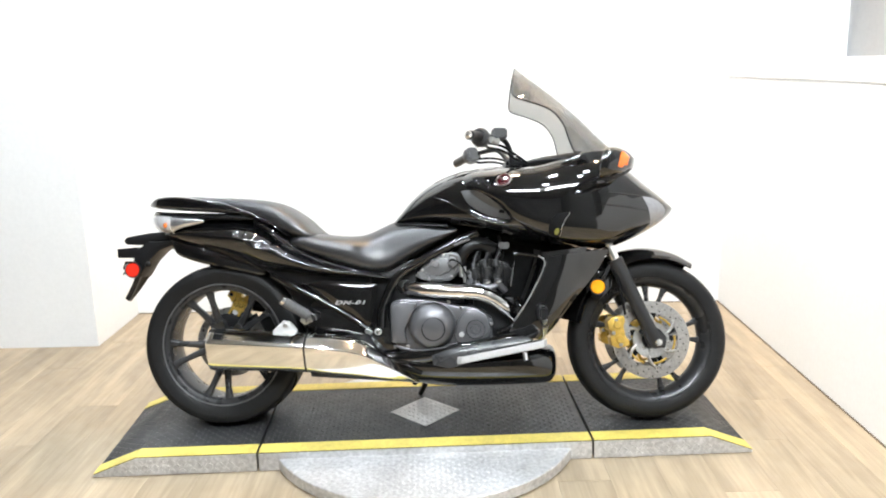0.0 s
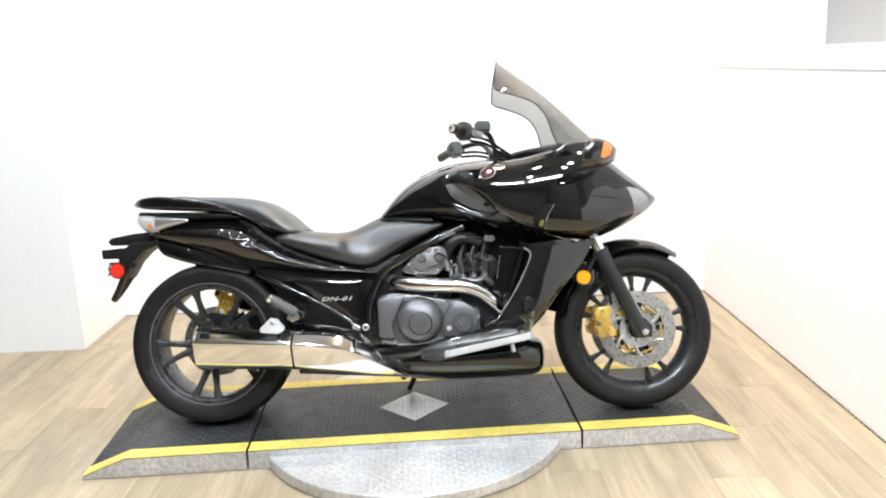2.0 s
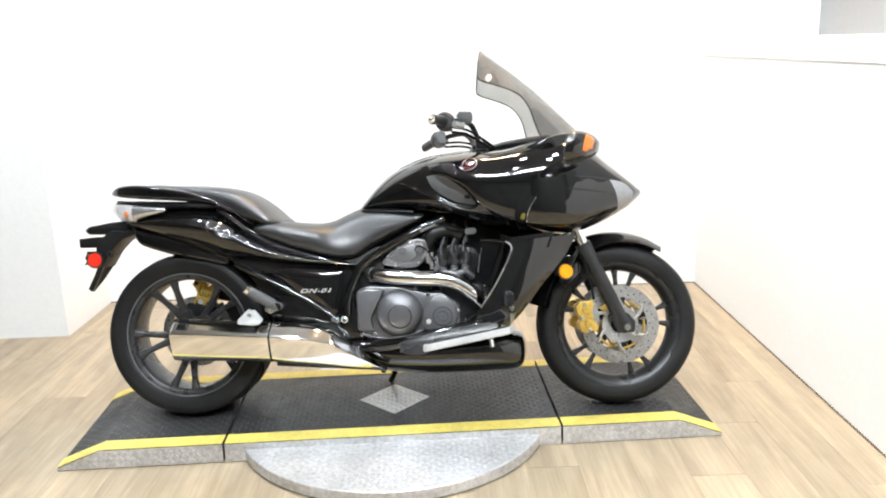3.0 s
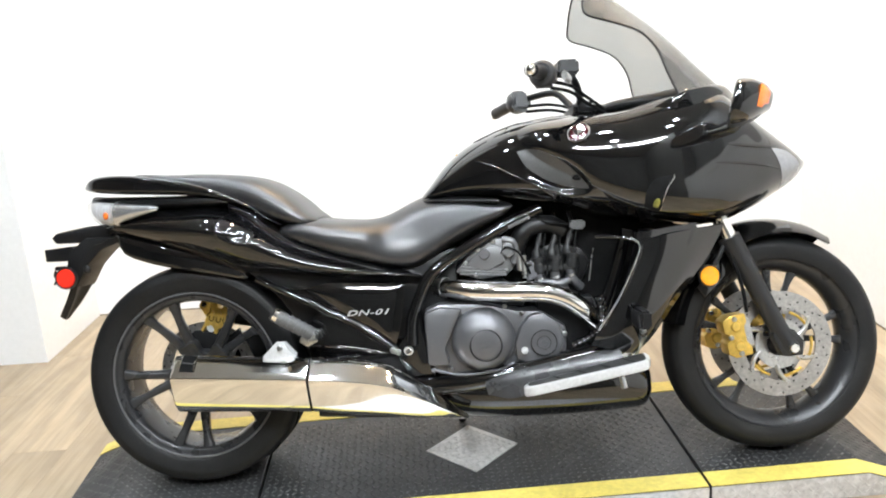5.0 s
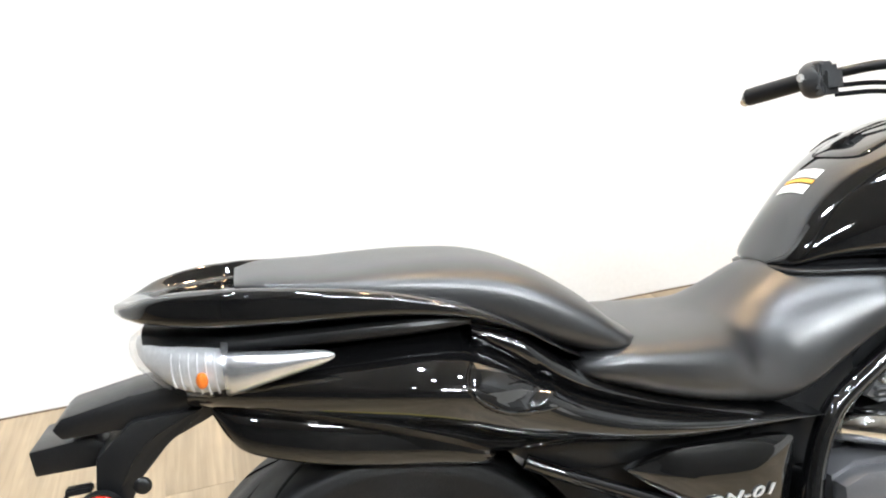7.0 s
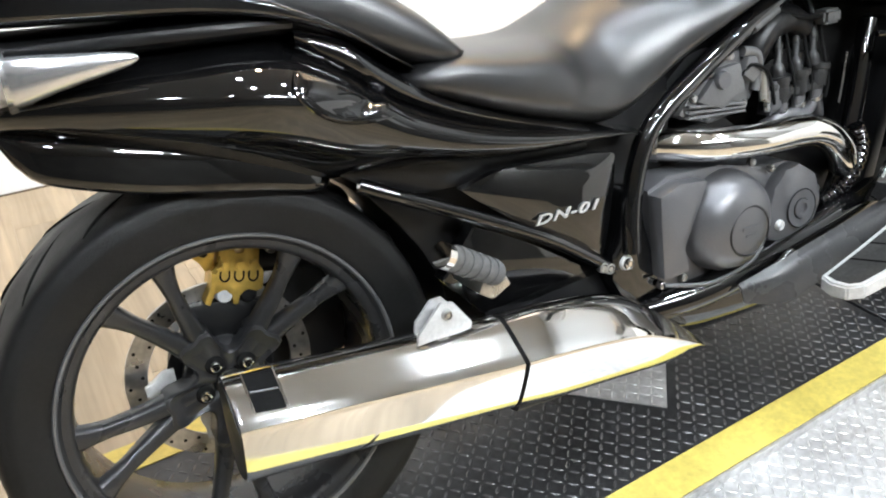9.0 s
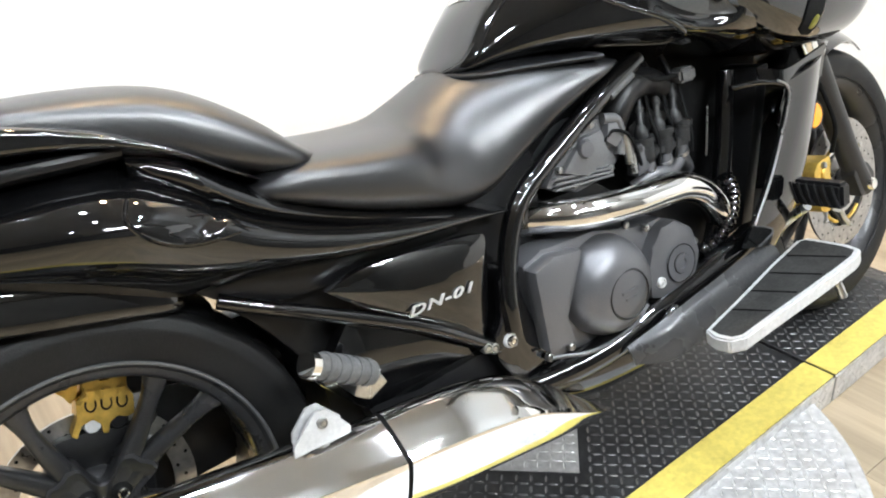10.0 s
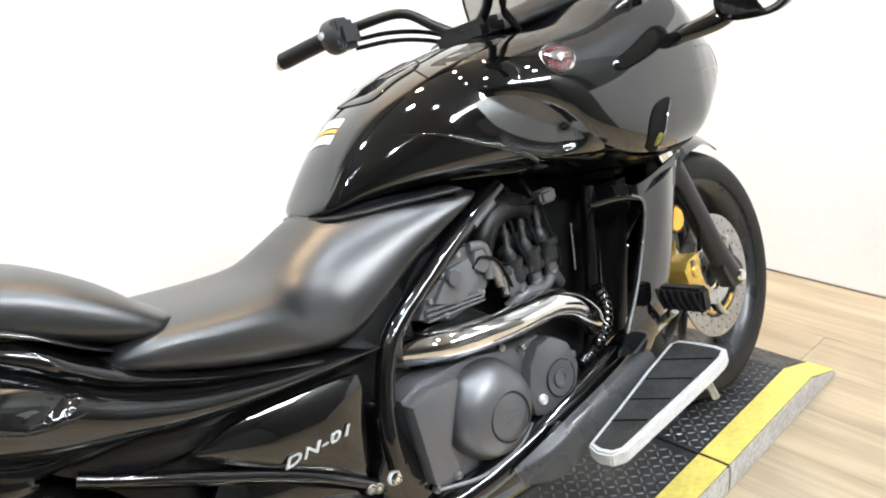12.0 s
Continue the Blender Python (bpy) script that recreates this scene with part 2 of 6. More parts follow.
def lathe(profile, x=0.0, h=0.0, v=0.0, seg=64, bm=None, caps=False, sign=1):
    """A profile of (radius, sideways) turned round an axle along v."""
    rings = []
    for j in range(seg + 1):
        a = 2 * math.pi * j / seg
        rings.append([(x + r * math.cos(a), v + sign * q, h + r * math.sin(a)) for r, q in profile])
    bm = skin(rings, closed=False, bm=bm)
    bmesh.ops.remove_doubles(bm, verts=bm.verts, dist=1e-5)
    return bm


def prism(outline, v0, v1, bevel=0.004, bm=None, segs=2):
    """A plate with an outline in (x, h), from v0 to v1, with rounded edges."""
    own = bmesh.new()
    a = [own.verts.new((x, v0, h)) for x, h in outline]
    f = own.faces.new(a)
    out = bmesh.ops.extrude_face_region(own, geom=[f])
    for q in out["geom"]:
        if isinstance(q, bmesh.types.BMVert):
            q.co.y = v1
    if bevel:
        bmesh.ops.bevel(own, geom=own.edges[:], offset=bevel, segments=segs, affect="EDGES", profile=0.6, clamp_overlap=True)
    if bm is None:
        return own
    return join(bm, own)


def join(bm, other):
    me = bpy.data.meshes.new("tmp")
    other.to_mesh(me)
    other.free()
    bm.from_mesh(me)
    bpy.data.meshes.remove(me)
    return bm


def box(x0, x1, y0, y1, z0, z1, bevel=0.0, bm=None):
    own = bmesh.new()
    m = Matrix.Translation(((x0 + x1) / 2, (y0 + y1) / 2, (z0 + z1) / 2)) @ Matrix.Diagonal((x1 - x0, y1 - y0, z1 - z0, 1))
    bmesh.ops.create_cube(own, size=1, matrix=m)
    if bevel:
        bmesh.ops.bevel(own, geom=own.edges[:], offset=bevel, segments=2, affect="EDGES", clamp_overlap=True)
    return own if bm is None else join(bm, own)


def sheet(rows, thick, sub=5, sub2=5):
    """A bent sheet through rows of points, with a thickness towards the inside."""
    rows = [spline(r, sub2) for r in rows]
    grid = np.array([spline([r[j] for r in rows], sub) for j in range(len(rows[0]))])
    du = np.gradient(grid, axis=0)
    dv = np.gradient(grid, axis=1)
    nrm = np.cross(du, dv)
    nrm /= np.linalg.norm(nrm, axis=2, keepdims=True) + 1e-12
    inner = grid - nrm * thick
    bm = bmesh.new()
    A = [[bm.verts.new(q) for q in r] for r in grid]
    B = [[bm.verts.new(q) for q in r] for r in inner]
    n, m = len(A), len(A[0])
    for i in range(n - 1):
        for j in range(m - 1):
            bm.faces.new((A[i][j], A[i + 1][j], A[i + 1][j + 1], A[i][j + 1]))
            bm.faces.new((B[i][j], B[i][j + 1], B[i + 1][j + 1], B[i + 1][j]))
    for i in range(n - 1):
        for j in (0, m - 1):
            bm.faces.new((A[i][j], A[i + 1][j], B[i + 1][j], B[i][j]))
    for j in range(m - 1):
        for i in (0, n - 1):
            bm.faces.new((A[i][j], A[i][j + 1], B[i][j + 1], B[i][j]))
    return bm


def pillow(outline, v_edge, bulge, v_back, sub=4, rings=8):
    """A domed plate: a smooth outline in (x, h), its edge at v_edge, its middle proud of it, its back at v_back."""
    line = spline(list(outline) + [outline[0]], sub)[:-1]
    c = line.mean(axis=0)
    loops = [[(x, v_back, h) for x, h in line]]
    for k in range(rings):
        f = 1 - (k / rings) ** 1.5
        d = 1 - f ** 3
        loops.append([(c[0] + (x - c[0]) * f, v_edge + bulge * d, c[1] + (h - c[1]) * f) for x, h in line])
    return skin(loops)


def patch(outline, side, surface, lift=0.003, bulge=0.0, sub=4, rings=7):
    """A thin plate that hugs the side of a body: an outline in (x, h), and the body's half width as a function of x and h."""
    line = spline(list(outline) + [outline[0]], sub)[:-1]
    c = line.mean(axis=0)
    loops = [[(x, side * (surface(x, h) - 0.006), h) for x, h in line]]
    for k in range(rings):
        f = 1 - (k / rings) ** 1.3
        row = [(c[0] + (x - c[0]) * f, c[1] + (h - c[1]) * f) for x, h in line]
        loops.append([(x, side * (surface(x, h) + lift + bulge * (1 - f ** 3)), h) for x, h in row])
    return skin(loops)


def outer_side(obs, side):
    """How far the given parts reach out sideways at a place (x, h)."""
    trees = [BVHTree.FromPolygons([v.co for v in ob.data.vertices], [f.vertices for f in ob.data.polygons]) for ob in obs]

    def reach(x, h):
        hits = [t.ray_cast(Vector((x, side * 2.0, h)), Vector((0, -side, 0)))[0] for t in trees]
        return max([side * q.y for q in hits if q is not None], default=0.0)
    return reach


def ball(x, v, h, r, bm=None, sx=1, sy=1, sz=1):
    own = bmesh.new()
    bmesh.ops.create_uvsphere(own, u_segments=20, v_segments=12, radius=r, matrix=Matrix.Translation((x, v, h)) @ Matrix.Diagonal((sx, sy, sz, 1)))
    return own if bm is None else join(bm, own)


def bolt(x, v, h, r, out=0.006, bm=None):
    """A bolt head on the side that faces -v."""
    return lathe([(0, -out), (r * 0.45, -out), (r * 0.5, -out * 0.4), (r * 0.62, -out * 0.4), (r * 0.7, -out), (r * 0.9, -out * 0.9), (r, -out * 0.5), (r, 0.002)], x, h, v, 14, bm)


# ---- the room ----
FLOOR = thing("floor", box(-6, 3, -7, 2.6, -0.12, -0.02), SLAB, "light oak wood plank floor", "floor", kind="structure")
thing("wall_north", box(-0.99, 3.0, 1.685, 2.1, -0.12, 3.6), WALL, "plain bright white painted wall", "wall", kind="structure")
thing("wall_north_west", box(-6, -0.99, 1.11, 2.1, -0.12, 3.6), WALL, "white painted wall block beside the bay", "wall", kind="structure")


EAST, NORTH = -2.6, 1.685
thing("wall_east", box(2.445, 3.0, EAST, NORTH, -0.12, 1.296), WALL, "white half-height wall below a ledge", "wall", kind="structure")
thing("wall_east_pier", box(2.445, 3.0, 0.8, NORTH, 1.393, 3.6), WALL, "white wall pier above the ledge", "wall", kind="structure")
# Unseen stretch of wall, darkened so nose and flank reflect less.
thing("wall_east_recess", box(2.66, 3.0, EAST, -1.3, 1.393, 3.6), DARKWALL, "unseen wall above the ledge, dark for the paint's reflections", "wall", kind="structure")
thing("wall_east_upper", box(2.66, 3.0, -1.3, 0.8, 1.393, 3.6), GREYWALL, "pale grey wall set back above the ledge", "wall", kind="structure")
thing("trim_ledge", box(2.438, 3.0, EAST, NORTH, 1.296, 1.393, 0.004), WALL, "white painted ledge along the wall", "ledge", kind="structure")
# Unseen walls added to close the room and keep reflections dark.
thing("wall_south_east", box(2.445, 3.0, -7, EAST, -0.12, 3.6), DARKWALL, "unseen wall closing the room, dark for reflections", "wall", kind="structure")
thing("wall_west", box(-6.2, -6, -7.2, 2.4, -0.12, 3.6), DARKWALL, "unseen wall closing the room, dark for reflections", "wall", kind="structure")
thing("wall_south", box(-6.2, 3.0, -7.2, -7, -0.12, 3.6), DARKWALL, "unseen wall closing the room, dark for reflections", "wall", kind="structure")
thing("trim_east", box(2.437, 2.445, EAST, NORTH, -0.01, 0.003), SLAB, "thin dark gap along the foot of the wall", "trim", kind="structure")
thing("trim_north", box(-0.99, 2.437, 1.677, 1.685, -0.01, 0.003), SLAB, "thin dark gap along the foot of the wall", "trim", kind="structure")
thing("ceiling", box(-6.2, 3.0, -7.2, 2.4, 3.6, 3.75), CEIL, "grey painted ceiling", "ceiling", kind="structure")

# ---- the display platform: a turntable with a low ramped deck ----
DECK_TOP = 0.07
LIFT = tagged(new("display_platform"), "low black tread-plate ramp platform with yellow edges", "platform")
LIFT.matrix_basis = pose(0.752, 0.075, 0, 0, 0, 4.16)
NEAR, FAR, END, BREAK, G1, G2 = -0.3125, 0.3125, 1.184, 1.03, -0.601, 0.601
BAND = 0.066


def slab(x0, x1, z0a, z0b, y0, y1, bevel=0.002):
    """A deck section whose top falls from z0a to z0b."""
    bm = bmesh.new()
    co = [(x0, y0, 0.004), (x1, y0, 0.004), (x1, y1, 0.004), (x0, y1, 0.004), (x0, y0, z0a), (x1, y0, z0b), (x1, y1, z0b), (x0, y1, z0a)]
    v = [bm.verts.new(c) for c in co]
    for f in ((0, 1, 5, 4), (1, 2, 6, 5), (2, 3, 7, 6), (3, 0, 4, 7), (4, 5, 6, 7), (3, 2, 1, 0)):
        bm.faces.new([v[i] for i in f])
    bmesh.ops.bevel(bm, geom=bm.edges[:], offset=bevel, segments=1, affect="EDGES", clamp_overlap=True)
    return bm


def lugs(place, x0, x1, y0, y1, keep=lambda x, y: True, pitch=0.019):
    """Raised tread lugs, turned this way and that. place gives the surface's height."""
    verts, faces = [], []
    nx, ny = int((x1 - x0) / pitch), int((y1 - y0) / pitch)
    for i in range(nx):
        for j in range(ny):
            cx, cy = x0 + (i + 0.5) * pitch, y0 + (j + 0.5) * pitch
            if not keep(cx, cy):
                continue
            a = radians(45 if (i + j) % 2 else -45)
            c, s, k = math.cos(a), math.sin(a), len(verts)
            for px, py, pz in ((-0.0098, 0, 0), (-0.0034, -0.0029, 0), (0.0034, -0.0029, 0), (0.0098, 0, 0), (0.0034, 0.0029, 0), (-0.0034, 0.0029, 0), (-0.0045, 0, 0.0016), (0.0045, 0, 0.0016)):
                X, Y = cx + c * px - s * py, cy + s * px + c * py
                verts.append((X, Y, place(X) + pz))
            faces += [(k, k + 1, k + 6), (k + 1, k + 2, k + 7, k + 6), (k + 2, k + 3, k + 7), (k + 3, k + 4, k + 7), (k + 4, k + 5, k + 6, k + 7), (k + 5, k, k + 6)]
    return verts, faces


def lug_part(name, verts, faces, mat, parent):
    me = bpy.data.meshes.new(name)
    me.from_pydata(verts, [], faces)
    me.materials.append(mat)
    ob = new(name, me)
    ob.parent = parent
    return tagged(ob, kind="stuff")


def top(x):
    a = abs(x)
    return DECK_TOP if a <= BREAK else DECK_TOP - (DECK_TOP - 0.012) * (a - BREAK) / (END - BREAK)


GAP = 0.004
for name, x0, x1 in (("rear_ramp", -END, G1 - GAP), ("middle_deck", G1 + GAP, G2 - GAP), ("front_ramp", G2 + GAP, END)):
    bm = bmesh.new()
    for a, b in ((x0, max(x0, -BREAK)), (max(x0, -BREAK), min(x1, BREAK)), (min(x1, BREAK), x1)):
        if b - a > 0.01:
            join(bm, slab(a, b, top(a), top(b), NEAR, FAR))
    deck = part(name, bm, DECK, LIFT, "black tread-plate deck")

    def free(x, y):
        return not (abs(x) < 0.15 and abs(x) / 0.138 + abs(y + 0.01) / 0.138 < 1.12)
    lug_part("tread_pattern", *lugs(top, x0 + 0.005, x1 - 0.005, NEAR + BAND + 0.004, FAR - BAND - 0.004, free, 0.0195), LUG, deck)
    for y0, y1 in ((NEAR - 0.002, NEAR + BAND), (FAR - BAND, FAR + 0.002)):
        bm = bmesh.new()
        for a, b in ((x0, max(x0, -BREAK)), (max(x0, -BREAK), min(x1, BREAK)), (min(x1, BREAK), x1)):
            if b - a > 0.01:
                v = [bm.verts.new((px, py, top(px) + dz)) for dz in (0.0, 0.0022) for px, py in ((a, y0), (b, y0), (b, y1), (a, y1))]
                for f in ((0, 1, 5, 4), (1, 2, 6, 5), (2, 3, 7, 6), (3, 0, 4, 7), (4, 5, 6, 7)):
                    bm.faces.new([v[i] for i in f])
        part("yellow_strip", bm, YELLOW, deck, "worn yellow edge tape")
    # silver plate along the near and the far face
    for y0, y1 in ((NEAR - 0.006, NEAR - 0.001), (FAR + 0.001, FAR + 0.006)):
        bm = bmesh.new()
        xs = [x0] + [b for b in (-BREAK, BREAK) if x0 < b < x1] + [x1]
        lo = [bm.verts.new((px, py, 0.003)) for px in xs for py in (y0, y1)]
        hi = [bm.verts.new((px, py, top(px) - 0.003)) for px in xs for py in (y0, y1)]
        for i in range(len(xs) - 1):
            k = 2 * i
            bm.faces.new((lo[k], lo[k + 2], hi[k + 2], hi[k]))
            bm.faces.new((lo[k + 1], hi[k + 1], hi[k + 3], lo[k + 3]))
            bm.faces.new((hi[k], hi[k + 2], hi[k + 3], hi[k + 1]))
        for k in (0, 2 * len(xs) - 2):
            bm.faces.new((lo[k], hi[k], hi[k + 1], lo[k + 1]))
        side = part("side_plate", bm, TREAD, deck, "silver tread-plate side")
        if y0 < 0:
            verts, faces = lugs(lambda x: 0.0, x0 + 0.01, x1 - 0.01, 0.008, 0.066, lambda x, y: y < top(x) - 0.014, 0.019)
            lug_part("side_tread", [(x, NEAR - 0.006 - z, y) for x, y, z in verts], [f[::-1] for f in faces], TREAD, side)
bm = bmesh.new()
v = [bm.verts.new((x, y - 0.01, DECK_TOP + z)) for z in (0.0004, 0.003) for x, y in ((-0.136, 0), (0, -0.137), (0.136, 0), (0, 0.137))]
for f in ((0, 1, 5, 4), (1, 2, 6, 5), (2, 3, 7, 6), (3, 0, 4, 7), (4, 5, 6, 7)):
    bm.faces.new([v[i] for i in f])
diamond = part("diamond_plate", bm, TREAD, LIFT, "silver diamond-shaped tread plate", 20)
lug_part("plate_tread", *lugs(lambda x: DECK_TOP + 0.003, -0.14, 0.14, -0.16, 0.14, lambda x, y: abs(x) / 0.136 + abs(y + 0.01) / 0.137 < 0.9, 0.0175), TREAD, diamond)

TABLE = tagged(new("turntable"), "round silver tread-plate turntable on the floor", "turntable")
TABLE.matrix_basis = pose(0.755, 0.0, 0, 0, 0, 4.16)
TR, TZ = 0.577, 0.045
bm = bmesh.new()
prof = [(TR - 0.004, 0.003), (TR, 0.006), (TR, TZ - 0.003), (TR - 0.003, TZ)]
skin([[(r * math.cos(a), r * math.sin(a), z) for r, z in prof] for a in (2 * math.pi * j / 120 for j in range(121))], closed=False, bm=bm)
rim = part("rim_band", bm, TREAD, TABLE, "silver tread-plate rim")
bm = bmesh.new()
bmesh.ops.create_circle(bm, cap_ends=True, segments=120, radius=TR - 0.003, matrix=Matrix.Translation((0, 0, TZ)))
disc_top = part("table_top", bm, TREAD, TABLE)
lug_part("tread_pattern", *lugs(lambda x: TZ, -TR, TR, -TR, -0.2, lambda x, y: x * x + y * y < (TR - 0.02) ** 2, 0.019), TREAD, disc_top)


# ---- the motorcycle: x ahead, y to its left, z up from the tyres' contact; it leans on its side stand ----
BIKE = tagged(new("motorcycle"), "glossy black sport cruiser motorcycle leaning on its side stand", "motorcycle")
BIKE.matrix_basis = pose(0, 0, DECK_TOP, -12.5, 0, 0)
WB, RF, RB = 1.605, 0.302, 0.303
TYRE_REAR = 0.307

# rear wheel
def tyre_profile(rim, out, half, square=0.0):
    pts = [(rim, -half * 0.88), (rim + 0.01, -half * 0.95), (rim + (out - rim) * 0.4, -half), (rim + (out - rim) * 0.66, -half * (0.94 + 0.04 * square)),
           (out - (out - rim) * 0.12, -half * (0.62 + 0.14 * square)), (out, 0)]
    line = [tuple(q) for q in spline(pts, 5)]
    return line + [(r, -q) for r, q in line[::-1][1:]]


def rim_profile(rim, half):
    side = [(rim + 0.004, -half * 0.78), (rim + 0.004, -half * 0.72), (rim - 0.004, -half * 0.68), (rim - 0.012, -half * 0.6), (rim - 0.022, -half * 0.45), (rim - 0.03, -half * 0.2), (rim - 0.032, 0)]
    loop = side + [(r, -q) for r, q in side[::-1][1:]]
    return loop + [(rim - 0.002, half * 0.5), (rim - 0.02, 0), (rim - 0.002, -half * 0.5), loop[0]]


def spokes(wheel, x, h, base, groups, spread, r0, r1, v0, v1, w0, w1, thick):
    """Pairs of spokes that part from the hub like a V."""
    for g in range(groups):
        for s in (-1, 1):
            rings = []
            for k in range(9):
                t = k / 8
                a = radians(base + 360 / groups * g + s * spread * (0.5 + 0.5 * t))
                r = r0 + (r1 - r0) * t
                c = Vector((x + r * math.cos(a), v0 + (v1 - v0) * t, h + r * math.sin(a)))
                n = Vector((-math.sin(a), 0, math.cos(a)))
                w = w0 + (w1 - w0) * t ** 0.7 + 0.008 * max(0, t - 0.8) * 5
                e = thick * (1.25 - 0.4 * t)
                rings.append([c + n * w * q + Vector((0, e * z, 0)) for q, z in
                              ((-1, 0.6), (-1.05, -0.3), (-0.98, -0.62), (-0.78, -0.9), (-0.6, -0.98), (0, -1.02), (0.6, -0.98), (0.78, -0.9), (0.98, -0.62), (1.05, -0.3), (1, 0.6), (0.6, 1), (-0.6, 1))])
            part("spoke", skin(rings), WHEEL, wheel)


side = [(0.231, -0.090), (0.2265, -0.0905), (0.2235, -0.0875), (0.2215, -0.0845), (0.2145, -0.0825), (0.2105, -0.0805), (0.2075, -0.076), (0.2045, -0.062), (0.2035, -0.02), (0.204, 0.02)]
bm = lathe(side + [(0.211, 0.07), (0.2265, 0.09), (0.231, 0.09), (0.226, 0.06), (0.212, 0.0), (0.226, -0.06), (0.231, -0.09)], 0, RB, seg=120)
lathe([(0, -0.02), (0.024, -0.02), (0.028, -0.016), (0.05, -0.014), (0.056, -0.008), (0.06, 0.0), (0.056, 0.03), (0.05, 0.05), (0, 0.05)], 0, RB, seg=40, bm=bm)
rear = part("rear_wheel", bm, WHEEL, BIKE, "matt black five double-spoke cast wheel")
spokes(rear, 0, RB, 46, 5, 12, 0.04, 0.209, -0.014, -0.064, 0.0175, 0.0085, 0.014)
part("tyre", lathe(tyre_profile(0.228, TYRE_REAR, 0.099, 1.7), 0, RB, seg=120), RUBBER, rear, "wide black road tyre")
# Lip made paler than the wheel to stand in for its highlight line.
part("rim_lip", lathe([(0.2262, -0.0905), (0.2285, -0.0935), (0.231, -0.0935), (0.2325, -0.0905)], 0, RB, seg=96), ALLOY, rear, "rim edge in paler alloy for its highlight")
lobe = [(0.050, -36), (0.0515, -30), (0.058, -24), (0.070, -20.5), (0.084, -18.5), (0.092, -15.5), (0.0945, -9), (0.090, 0), (0.0955, 9), (0.092, 15.5), (0.084, 18.5), (0.070, 20.5), (0.058, 24), (0.0515, 30)]
rings = []
for f, v in ((0.05, -0.0215), (0.22, -0.022), (0.3, -0.0265), (0.75, -0.033), (0.93, -0.0365), (0.985, -0.034), (1.0, -0.029), (1.0, 0.004)):
    ring = []
    for g in range(5):
        for r, a in lobe:
            a = radians(45 + 72 * g + a)
            ring.append((f * r * math.cos(a), v - 0.3 * max(0, f * r - 0.05), RB + f * r * math.sin(a)))
    rings.append(ring)
part("hub_star", skin(rings), WHEEL, rear, "broad matt black hub with five arms")
for k in range(5):
    a = radians(44 + 72 * k)
    bx, bh = 0.038 * math.cos(a), RB + 0.038 * math.sin(a)
    # Flat black disc gives the shade of the counterbore, which isn't cut.
    part("bolt_well", lathe([(0, -0.001), (0.0125, -0.001), (0.0135, 0.0), (0.0135, 0.004)], bx, bh, -0.034, 24), SEAM_SHADE, rear)
    part("wheel_bolt", bolt(bx, -0.0365, bh, 0.0082, 0.008), CHROME, rear, "bright wheel bolt")
part("axle_nut", bolt(0, -0.02, RB, 0.022, 0.01), SATIN, rear)
# Grooves aren't cut: flat black bands on the rubber carry their shade.
GR = bmesh.new()
half = [q for q in tyre_profile(0.228, TYRE_REAR, 0.099, 1.7) if q[1] <= 0][::-1]
for k in range(18):
    a0 = 2 * math.pi * k / 18
    for sgn in (-1, 1):
        pts = []
        for t in np.linspace(0, 1, 8):
            a = a0 + 0.34 * t ** 0.8 + (0.17 if sgn > 0 else 0)
            q = 0.012 + 0.078 * t
            rr = float(np.interp(q, [-w for r, w in half], [r for r, w in half])) - 0.0005
            pts.append((rr * math.cos(a), sgn * q, RB + rr * math.sin(a), 0.0015 + 0.0042 * math.sin(math.pi * t)))
        tube(pts, 0.003, 6, 1, GR, 0.35)
tagged(part("groove_pattern", GR, SEAM_SHADE, rear), kind="stuff")

# rear brake, far side of the wheel
def brake_disc(x, h, v, r0, r1, parent, mat=DISC):
    rings = []
    bm = lathe([(r0, -0.0025), (r1, -0.0025), (r1, 0.0025), (r0, 0.0025), (r0, -0.0025)], x, h, v, 72)
    d = part("brake_disc", bm, mat, parent, "drilled steel brake disc")
    # Black circles on the uncut steel stand in for the dark of the holes.
    holes = bmesh.new()
    for k in range(30):
        for j, rr in enumerate((0.22, 0.5, 0.78)):
            if (k + j) % 2:
                continue
            a = 2 * math.pi * (k + 0.3 * j) / 30
            q = r0 + (r1 - r0) * rr
            for s in (-1, 1):
                m = Matrix.Translation((x + q * math.cos(a), v + s * 0.0029, h + q * math.sin(a))) @ Matrix.Rotation(radians(90), 4, "X")
                bmesh.ops.create_circle(holes, cap_ends=True, segments=8, radius=0.0027, matrix=m)
    tagged(part("drilling", holes, SEAM_SHADE, d), kind="stuff")
    return d


brake_disc(0, RB, 0.022, 0.104, 0.135, rear)
part("disc_carrier", lathe([(0.03, 0.018), (0.074, 0.018), (0.078, 0.022), (0.074, 0.028), (0.03, 0.028)], 0, RB, seg=40), SATIN, rear)
for k in range(5):
    a = radians(36 + 72 * k)
    c, d = Vector((math.cos(a), 0, math.sin(a))), Vector((-math.sin(a), 0, math.cos(a)))
    rings = [[c * r + d * w * q + Vector((0, 0.022 + z, RB)) for q, z in ((-1, 0.004), (-1, -0.004), (-0.8, -0.006), (0.8, -0.006), (1, -0.004), (1, 0.004))] for r, w in ((0.066, 0.026), (0.082, 0.022), (0.097, 0.012), (0.109, 0.009))]
    part("carrier_arm", skin(rings), RIMALLOY, rear, "bright disc carrier arm")


